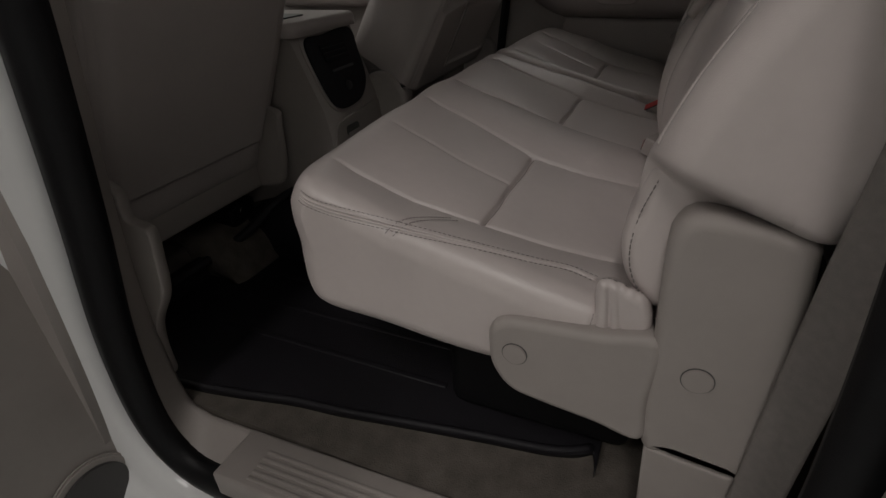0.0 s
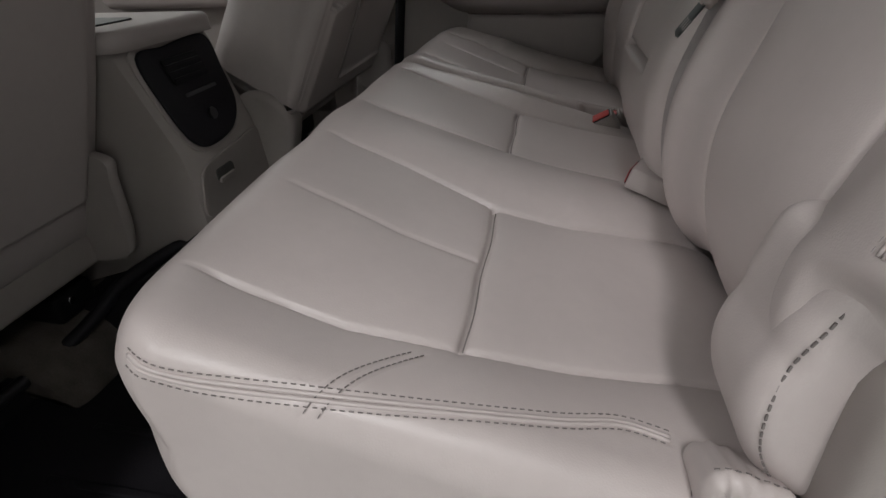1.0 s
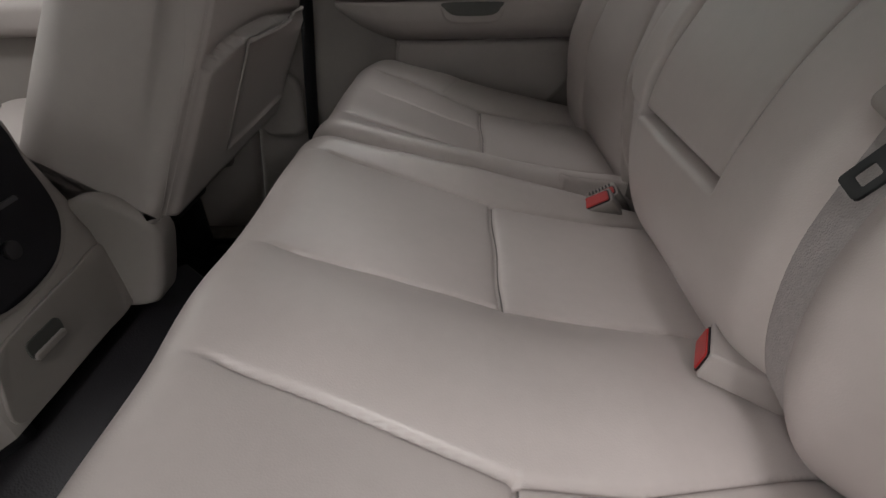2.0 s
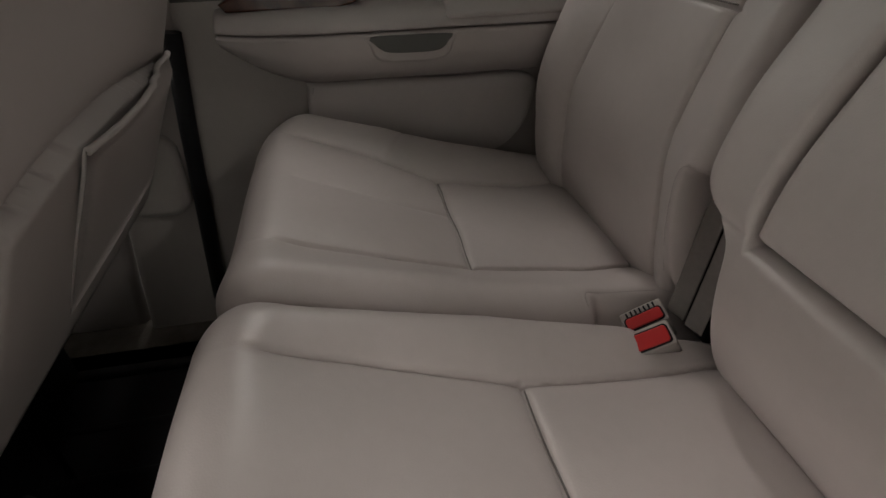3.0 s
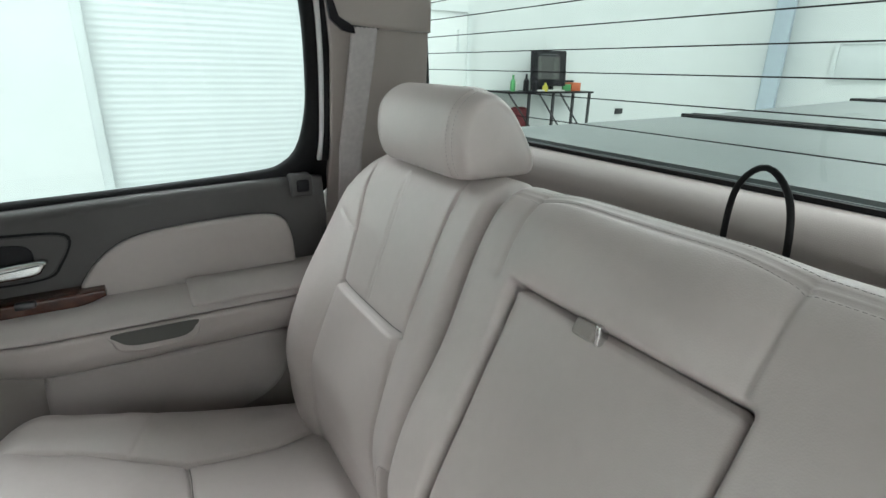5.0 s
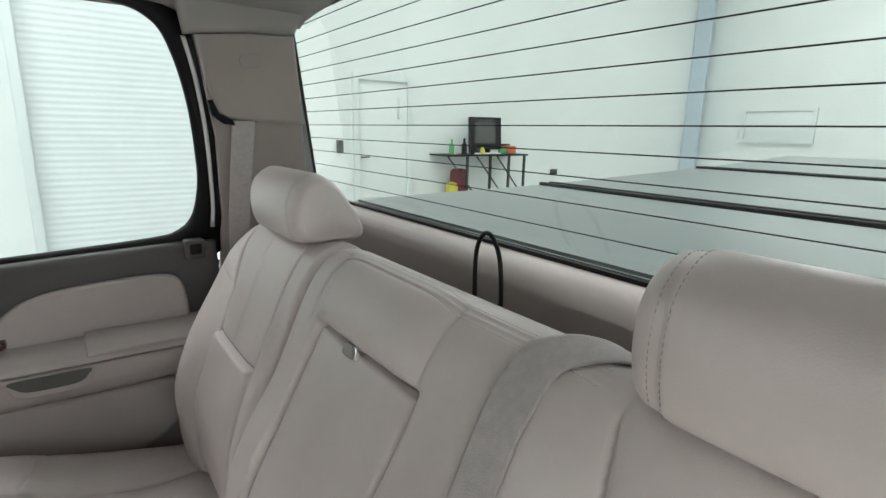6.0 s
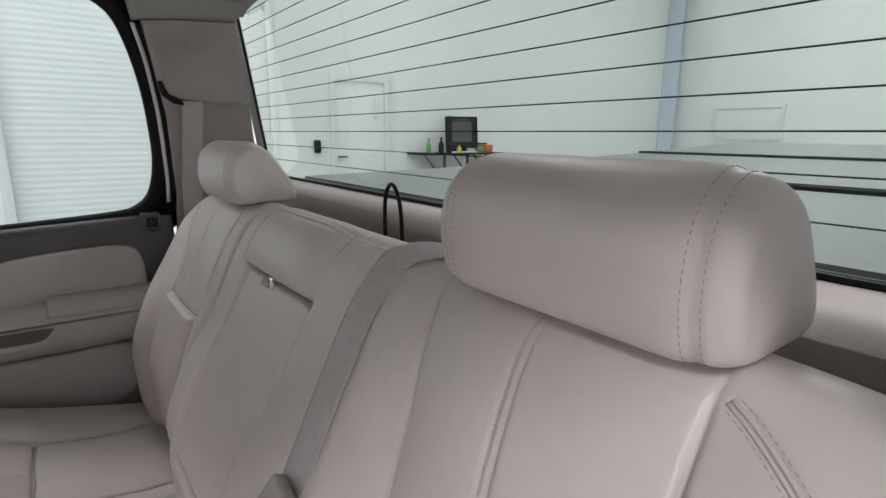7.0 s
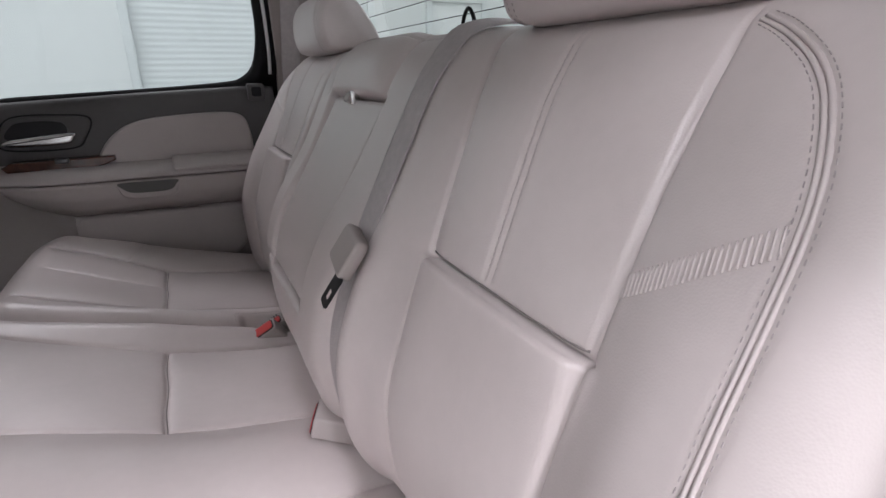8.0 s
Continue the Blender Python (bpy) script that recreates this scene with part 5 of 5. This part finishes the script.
def centre_belt():
    root = thing("seat_belt", (0.6, 0.5, 0.7), "grey woven belt hanging over the backrest with its tongue", "seat belt")
    over = laid(BACKREST, [(0.80, 0.417, 1.0), (0.775, 0.437, 1.0), (0.75, 0.457, 1.0), (0.725, 0.476, 1.0), (0.705, 0.489, 1.0)], (0, 0, -1), 0.007)
    down = laid(BACKREST, [(0.5, 0.492 - 0.03 * (0.885 - z), z) for z in np.linspace(0.875, 0.40, 26)], (1, 0, 0), 0.005)
    q = smooth_loop([(0.91, 0.345, 0.945), (0.87, 0.375, 0.952), (0.835, 0.405, 0.945)] + over + down, 0.012, False)
    part("webbing", webbing([tuple(v) for v in q], (0, 0.0245, 0.005)), WEBBING, root)
    m = Matrix.Translation((0.546, 0.472, 0.668)) @ Euler((0, radians(31), 0)).to_matrix().to_4x4() @ Euler((radians(12), 0, 0)).to_matrix().to_4x4()
    part("tongue_cover", plate(rounded(-0.031, -0.026, 0.031, 0.026, 0.008), 0.016, 0.005, 4, place=lambda u, v, w: m @ Vector((-w + 0.004, u, v))), TRIM, root, "taupe plastic tongue cover")
    tg = bmesh.new()
    out = rounded(-0.035, -0.066, -0.010, -0.022, 0.004)
    hole = rounded(-0.029, -0.058, -0.016, -0.044, 0.002)
    for side_, sgn in ((-0.007, 1), (-0.0045, -1)):
        a = [tg.verts.new(m @ Vector((side_, u, v))) for u, v in out]
        b = [tg.verts.new(m @ Vector((side_, u, v))) for u, v in hole]
        for i in range(len(a)):
            j = (i + 1) % len(a)
            tg.faces.new((a[i], a[j], b[j], b[i]))
    part("tongue", tg, STEEL, root, "steel latch tongue")


centre_belt()


def cable_loop():
    """A black strap loop standing up behind the backrest."""
    pts = [(0.858, 0.712, 0.80), (0.858, 0.711, 0.89), (0.860, 0.720, 0.946), (0.863, 0.742, 0.974), (0.866, 0.764, 0.973), (0.869, 0.783, 0.944), (0.870, 0.786, 0.88), (0.870, 0.780, 0.80)]
    q = smooth_loop(pts, 0.008, False)
    ob = part("strap_loop", tube([tuple(v) for v in q], 0.0036), RUBBER)
    tagged(ob, "black strap loop standing behind the backrest", "strap")


cable_loop()


def leaned(x, y, z):
    return (x + 0.0157 - 0.06 * z, y, z + 0.04 * (x - 0.60))


def side_trim():
    """Moulded trim beside the seat at the open door."""
    root = thing("quarter_trim", (0.64, 0.0, 0.05), "moulded taupe plastic trim at the seat's end", "trim")
    upper = smooth_loop([(0.560, 0.175), (0.560, 0.32), (0.561, 0.46), (0.568, 0.50), (0.59, 0.517), (0.64, 0.512), (0.69, 0.50), (0.70, 0.47), (0.70, 0.32), (0.69, 0.16), (0.66, 0.158), (0.60, 0.168)], 0.012).tolist()
    part("upper_shell", plate(upper, 0.075, 0.016, 6, place=lambda u, v, w: leaned(u, 0.055 - w, v)), TRIM, root)
    lower = [(0.565, -0.035), (0.565, 0.172), (0.60, 0.165), (0.66, 0.155), (0.70, 0.157), (0.70, -0.035)]
    part("lower_shell", plate(lower, 0.07, 0.004, place=lambda u, v, w: leaned(u, 0.052 - w, v)), TRIM, root)
    # dark disc in place of a shaded groove round this cap
    part("cap_gap_shade", disc(leaned(0.613, -0.0195, 0.307), 0.0188, 0.0028, (0, -1, 0), 0.0), DARK_TRIM, root)
    part("screw_cap", disc(leaned(0.613, -0.021, 0.307), 0.0175, 0.004, (0, -1, 0)), TRIM, root)

    belt = thing("seat_belt", (0.67, -0.1, 0.6), "woven belt hanging beside the door opening, darkened for shade", "seat belt")
    # the shade beside the opening is put into this webbing's colour
    part("webbing", webbing([(0.735, -0.05, 1.0), (0.718, -0.058, 0.75), (0.708, -0.06, 0.6), (0.704, -0.055, 0.48), (0.702, -0.045, 0.30), (0.70, -0.04, 0.10), (0.69, -0.04, -0.01)], (0.022, -0.016, 0)), WEBBING_SHADED, belt)


side_trim()


# ------------------------------------------------------------ floor, sill and mats
def sill():
    root = thing("sill_plate", (0.25, -0.11, 0.05), "ribbed taupe plastic door sill plate", "sill")
    def tilted(bm):
        for v in bm.verts:
            v.co.x += 0.012
            v.co.z += -0.034 + 0.042 * v.co.x
        return bm
    part("plate", tilted(block((-0.13, -0.175, -0.06), (0.60, -0.066, 0.0), 0.006)), TRIM, root)
    for y in (-0.158, -0.144, -0.130, -0.116, -0.102):
        part("rib", tilted(block((-0.06, y - 0.004, -0.003), (0.58, y + 0.004, 0.003), 0.002)), TRIM, root)
    mat = thing("floor_mat", (0.1, 0.6, 0.03), "black rubber floor mat with a raised rim", "floor mat")
    edge = [(-0.56, -0.035), (-0.40, -0.040), (-0.30, -0.036), (-0.20, -0.020), (-0.074, 0.006), (0.03, 0.018), (0.144, 0.037), (0.308, 0.063), (0.44, 0.083), (0.50, 0.112), (0.515, 0.17)]
    part("sheet", plate(smooth_loop(edge + [(0.515, 1.36), (0.45, 1.40), (-0.58, 1.40), (-0.62, 1.36), (-0.62, 0.03)], 0.012).tolist(), 0.012, 0.003, place=lambda u, v, w: (u, v, FLOOR + w)), MAT, mat)
    part("rim", tube([(float(x), float(y) + 0.007, FLOOR + 0.011) for x, y in smooth_loop(edge[:-1], 0.012, False)], 0.008, 8), MAT, mat)
    for a, b in (((-0.62, 0.03, FLOOR), (-0.59, 1.41, 0.04)), ((-0.62, 1.39, FLOOR), (0.47, 1.42, -0.012))):
        part("rim", block(a, b, min(0.009, (b[2] - a[2]) * 0.45), 3), MAT, mat)
    crest = smooth_loop([(-0.30, 0.575, 0.232), (-0.40, 0.515, 0.185), (-0.465, 0.475, 0.145), (-0.505, 0.42, 0.095), (-0.555, 0.35, 0.05), (-0.60, 0.22, 0.02), (-0.612, 0.04, 0.0)], 0.02, False)
    part("raised_rim", tube([tuple(v) for v in crest], 0.014, 10), MAT, mat)
    for y in np.arange(0.16, 1.34, 0.11):
        part("groove_rib", block((-0.42, y - 0.008, FLOOR + 0.008), (0.20, y + 0.008, FLOOR + 0.0145), 0.003), MAT, mat)
    ri = part("floor_riser", block((-1.4, 0.0, FLOOR), (-0.645, 0.50, 0.07), 0.045, 5), CARPET)
    tagged(ri, "taupe carpet riser under the driver's seat", "floor", kind="structure")
    fr = part("seat_box", block((0.22, 0.12, FLOOR + 0.012), (0.56, 1.36, 0.24), 0.03, 3), RUBBER)
    tagged(fr, "black support frame under the rear bench", "seat frame")


sill()


# ------------------------------------------------------------ front seats and console
def front_seat(y0, y1, x0, label, cushion_x, ptop, lean=0.0, high=False):
    root = thing("front_seat", (x0 - 0.3, (y0 + y1) / 2, 0.03), label, "car seat", "front seats")
    # shell of the backrest, leaning back
    sec = [(x0 - 0.034, 0.300), (x0 - 0.022, 0.312), (x0 + 0.05, 0.46), (x0 + 0.112, 0.60), (x0 + 0.175, 0.76), (x0 + 0.215, 0.90), (x0 + 0.22, 1.0), (x0 + 0.17, 1.04), (x0 + 0.07, 1.0), (x0 - 0.02, 0.84), (x0 - 0.11, 0.66), (x0 - 0.19, 0.48), (x0 - 0.22, 0.36), (x0 - 0.12, 0.31), (x0 - 0.05, 0.298)]
    drop = -0.03 if high else 0.0
    if not high:
        sec = [(x0 - 0.052, 0.248), (x0 - 0.038, 0.262), (x0 - 0.010, 0.33)] + sec[2:-3] + [(x0 - 0.22, 0.32), (x0 - 0.13, 0.255), (x0 - 0.07, 0.246)]
    if high:
        sec = [(x0 + 0.03, 0.428), (x0 + 0.042, 0.441)] + sec[3:-3] + [(x0 - 0.19, 0.50), (x0 - 0.12, 0.46), (x0 - 0.03, 0.432)]
    def bol(X, Y, Z, nx, nz):
        rear = np.clip(nx * 1.5, 0, 1)
        d = 0
        for e in (y0 + 0.035, y1 - 0.035):
            d = d + seam(Y - e, 0.002, 0.0025, 0.002, 0.012) + seam(Y - e + 0.007, 0.002, 0.0025, 0.0, 0.012)
        # map pocket: the leather stands off below its hem
        hem = ptop + 0.012 * np.cos((Y - (y0 + y1) / 2) * 9)
        wide = between(Y, y0 + 0.055, y1 - 0.055, 0.004)
        d = d + 0.010 * between(Z, 0.33, hem, 0.0015) * wide - 0.016 * np.exp(-np.clip(Z - hem, 0, 1) / 0.010) * (Z > hem) * wide
        return d * rear
    def narrow(V):
        k = np.clip((V[:, 2] - 0.40) / 0.5, 0, 1) * np.clip(1 - (V[:, 1] - y0) / 0.2, 0, 1)
        V[:, 1] += lean * k
        V[:, 2] += drop
        return V
    bk = pillow("backrest", sec, y0, y1, 0.05, VINYL, root, bol, narrow, 0.0045, flat=True)
    if high:
        ys, zs = np.linspace(1.035, 1.415, 16), np.linspace(0.425, 0.612, 10)
        q = laid(bk, [(0.4, float(y), float(z)) for z in zs for y in ys], (-1, 0, 0), 0.0, 0.9)
        stand = [(0.004 + 0.016 * ((z - 0.425) / 0.187) ** 2) * (1 - 0.55 * abs((y - 1.225) / 0.19) ** 3) for z in zs for y in ys]
        front = [(x + k, y, z) for (x, y, z), k in zip(q, stand)]
        rear = [(x - 0.004, y, z) for x, y, z in front]
        n, m = len(ys), len(zs)
        F = [[i * n + j, i * n + j + 1, (i + 1) * n + j + 1, (i + 1) * n + j] for i in range(m - 1) for j in range(n - 1)]
        rim_ = [j for j in range(n)] + [i * n + n - 1 for i in range(1, m)] + [(m - 1) * n + j for j in range(n - 2, -1, -1)] + [i * n for i in range(m - 2, 0, -1)]
        F += [[a + n * m for a in reversed(f)] for f in F] + [[a, b, b + n * m, a + n * m] for a, b in zip(rim_, rim_[1:] + rim_[:1])]
        pocket = part("map_pocket", mesh_from("map_pocket", front + rear, F), VINYL, root, "leather map pocket")
        part("hem", tube([(x + 0.0005, y, z) for x, y, z in front[-n:]], 0.0042, 8), VINYL, pocket)
    for e in (y0 + 0.028, y0 + 0.042):
        sewn("stitching", bk, [(x0 + 0.1, e + 0.0 + lean * min(1, max(0, (z - 0.40) / 0.5)) * 0.85, z) for z in np.linspace(0.40, 0.95, 40)], (-1, 0, -0.3), 0.005, 0.003)
    cushion_x -= 0.10
    cs = [(cushion_x - 0.50, 0.30), (cushion_x - 0.03, 0.26), (cushion_x, 0.32), (cushion_x - 0.04, 0.38), (cushion_x - 0.3, 0.41), (cushion_x - 0.50, 0.42), (cushion_x - 0.54, 0.36)]
    pillow("cushion", cs, y0 - 0.01, y1 + 0.01, 0.04, VINYL, root, None, None, 0.01)
    if high:
        side = smooth_loop([(-0.40, 0.285), (-0.30, 0.282), (-0.245, 0.287), (-0.222, 0.305), (-0.20, 0.37), (-0.192, 0.42), (-0.222, 0.462), (-0.266, 0.481), (-0.31, 0.472), (-0.36, 0.44), (-0.42, 0.36)], 0.012).tolist()
        part("recliner_cover", plate(side, 0.05, 0.014, 5, place=lambda u, v, w: (u, 0.845 - w, v + drop)), TRIM, root)
    else:
        part("lower_trim", block((x0 - 0.10, y0 + 0.03, 0.185), (x0 - 0.045, y1 - 0.03, 0.262), 0.012, 3), TRIM, root)
        part("side_trim", plate(smooth_loop([(x0 - 0.16, 0.20), (x0 + 0.01, 0.20), (x0 + 0.045, 0.25), (x0 + 0.055, 0.36), (x0 + 0.05, 0.41), (x0 - 0.10, 0.42), (x0 - 0.18, 0.30)], 0.012).tolist(), 0.03, 0.01, 4, place=lambda u, v, w: (u, y1 - 0.055 + w, v)), TRIM, root)
        pillow("foot_cover", [(-0.80, FLOOR), (-0.50, FLOOR), (-0.49, 0.0), (-0.515, 0.055), (-0.57, 0.088), (-0.64, 0.095), (-0.80, 0.09)], 0.30, 0.60, 0.05, CARPET, root, None, None, 0.008, "carpeted hump over the seat rail")
        brk = part("rail_bracket", block((-0.66, 0.40, 0.085), (-0.555, 0.50, 0.15), 0.014, 3), RUBBER, root)
        part("bolt", disc((-0.552, 0.435, 0.13), 0.008, 0.008, (1, 0, 0)), CHROME, brk)
        part("recliner_cover", block((cushion_x - 0.32, y0 - 0.02, 0.22), (cushion_x + 0.01, y0 + 0.02, 0.42), 0.015, 3), TRIM, root)
    part("recliner_cover", block((cushion_x - 0.32, y1 - 0.02, 0.22), (cushion_x + 0.01, y1 + 0.02, 0.42), 0.015, 3), TRIM, root)
    for y in (y0 + 0.06, y1 - 0.06):
        # rail coloured black to carry the shade under the seat
        part("rail", block((cushion_x - 0.55, y - 0.02, FLOOR), (cushion_x - 0.12, y + 0.02, 0.14), 0.006), RUBBER, root)
        part("rail_foot", block((cushion_x - 0.15, y - 0.03, FLOOR), (cushion_x - 0.09, y + 0.03, 0.15), 0.012), RUBBER, root)
    part("base", block((cushion_x - 0.45, y0 + 0.05, 0.17), (cushion_x - 0.05, y1 - 0.05, 0.28), 0.02), RUBBER, root)


front_seat(0.0, 0.545, -0.465, "driver's taupe front seat seen from behind", -0.50, 0.715)
front_seat(0.79, 1.45, -0.23, "passenger's taupe front seat seen from behind", -0.27, 0.64, 0.17, True)


def console():
    root = thing("centre_console", (-0.6, 0.66, 0.03), "taupe centre console with a black rear panel", "console")
    body = [(-0.274, 0.262), (-0.278, 0.34), (-0.288, 0.40), (-0.36, 0.572), (-0.40, 0.585), (-1.2, 0.57), (-1.2, 0.02), (-0.85, 0.02), (-0.46, 0.15), (-0.33, 0.222)]
    part("body", plate(body, 0.275, 0.02, 4, place=lambda u, v, w: (u, 0.54 + w, v)), TRIM, root)
    part("lid", plate(rounded(-0.95, 0.525, -0.338, 0.825, 0.03), 0.034, 0.014, 4, place=lambda u, v, w: (u, v, 0.579 + w)), VINYL, root, "padded console lid")
    part("cup_tray", plate(rounded(-0.60, 0.58, -0.42, 0.70, 0.02), 0.004, 0.001, place=lambda u, v, w: (u, v, 0.612 + w)), GLOSS_BLACK, root)
    def face(u, v, w):
        """Across u, up v, proud w on the sloping rear face."""
        x = np.interp(v, [0.25, 0.34, 0.40, 0.572], [-0.274, -0.278, -0.288, -0.36])
        return (x + w, u, v)
    rim = smooth_loop([(0.572, 0.570), (0.66, 0.577), (0.800, 0.579), (0.797, 0.51), (0.778, 0.437), (0.715, 0.393), (0.63, 0.383), (0.577, 0.403), (0.562, 0.47)], 0.012).tolist()
    part("panel_rim", plate(rim, 0.004, 0.0025, place=lambda u, v, w: face(u, v, w + 0.0005)), TRIM, root)
    out = smooth_loop([(0.580, 0.563), (0.66, 0.570), (0.790, 0.572), (0.787, 0.51), (0.768, 0.443), (0.71, 0.402), (0.63, 0.392), (0.585, 0.41), (0.572, 0.47)], 0.012).tolist()
    pan = part("rear_panel", plate(out, 0.006, 0.002, place=lambda u, v, w: face(u, v, w + 0.004)), GLOSS_BLACK, root, "glossy black vent and socket panel")
    part("vent", plate(rounded(0.625, 0.505, 0.735, 0.55, 0.006), 0.003, 0.001, place=lambda u, v, w: face(u, v, w + 0.0102)), RUBBER, pan)
    for v in (0.515, 0.527, 0.539):
        part("vent_slat", plate(rounded(0.63, v - 0.002, 0.73, v + 0.002, 0.001), 0.002, 0, place=lambda u, w_, w, v=v: face(u, w_, w + 0.0134)), GLOSS_BLACK, pan)
    part("slot", plate(rounded(0.635, 0.482, 0.735, 0.488, 0.002), 0.002, 0, place=lambda u, v, w: face(u, v, w + 0.0102)), STEEL, pan)
    part("socket", disc(face(0.675, 0.442, 0.012), 0.012, 0.006, (1, 0, 0.2)), STEEL, pan)
    flap = part("lower_flap", plate(smooth_loop([(0.556, 0.27), (0.558, 0.33), (0.575, 0.358), (0.62, 0.368), (0.72, 0.374), (0.79, 0.378), (0.80, 0.35), (0.80, 0.27), (0.70, 0.266)], 0.01).tolist(), 0.004, 0.002, place=lambda u, v, w: face(u, v, w + 0.0006)), TRIM, root)
    # dark plate painted as the shade of an uncut pull recess
    part("pull_shade", plate(rounded(0.605, 0.322, 0.665, 0.348, 0.009), 0.002, 0.001, place=lambda u, v, w: face(u, v, w + 0.0052)), RECESS_SHADE_SCREEN, flap)
    part("pull_lip", plate(rounded(0.608, 0.320, 0.662, 0.330, 0.004), 0.006, 0.002, place=lambda u, v, w: face(u, v, w + 0.0052)), TRIM, flap)
    hump = part("tunnel_cover", plate([(-0.13, FLOOR), (-0.16, 0.10), (-0.262, 0.238), (-0.33, 0.208), (-0.46, 0.137), (-0.85, 0.01), (-1.2, 0.01), (-1.2, FLOOR)], 0.50, 0.02, 4, place=lambda u, v, w: (u, 0.46 + w, v)), MAT, label="")
    tagged(hump, "black rubber cover over the floor tunnel", "floor mat")


console()


# ------------------------------------------------------------ open rear door beside the camera
def near_door():
    root = thing("door_6", (-0.4, -0.7, 0.0), "open white rear car door with taupe inner panel", "car door", kind="structure")
    out = [(-1.15, -0.22), (-0.160, -0.235), (-0.132, 0.0), (-0.127, 0.2), (-0.137, 0.40), (-0.137, 0.85), (-1.15, 0.85)]
    part("inner_panel", plate(out, 0.05, 0.012, place=lambda u, v, w: (-0.42 + w, u - 0.03, v)), TRIM, root)
    skin = [(-1.2, -0.28), (-0.14, -0.30), (-0.10, 0.0), (-0.095, 0.2), (-0.11, 0.4), (-0.11, 0.86), (-1.2, 0.86)]
    part("skin", plate(skin, 0.05, 0.008, place=lambda u, v, w: (-0.475 + w, u - 0.03, v)), PAINT, root)
    part("speaker_ring", disc((-0.365, -0.26, -0.13), 0.085, 0.012, (1, 0, 0), 0.004), TRIM, root)
    part("speaker_grille", disc((-0.357, -0.26, -0.13), 0.07, 0.006, (1, 0, 0), 0.002), DARK_TRIM, root)


near_door()
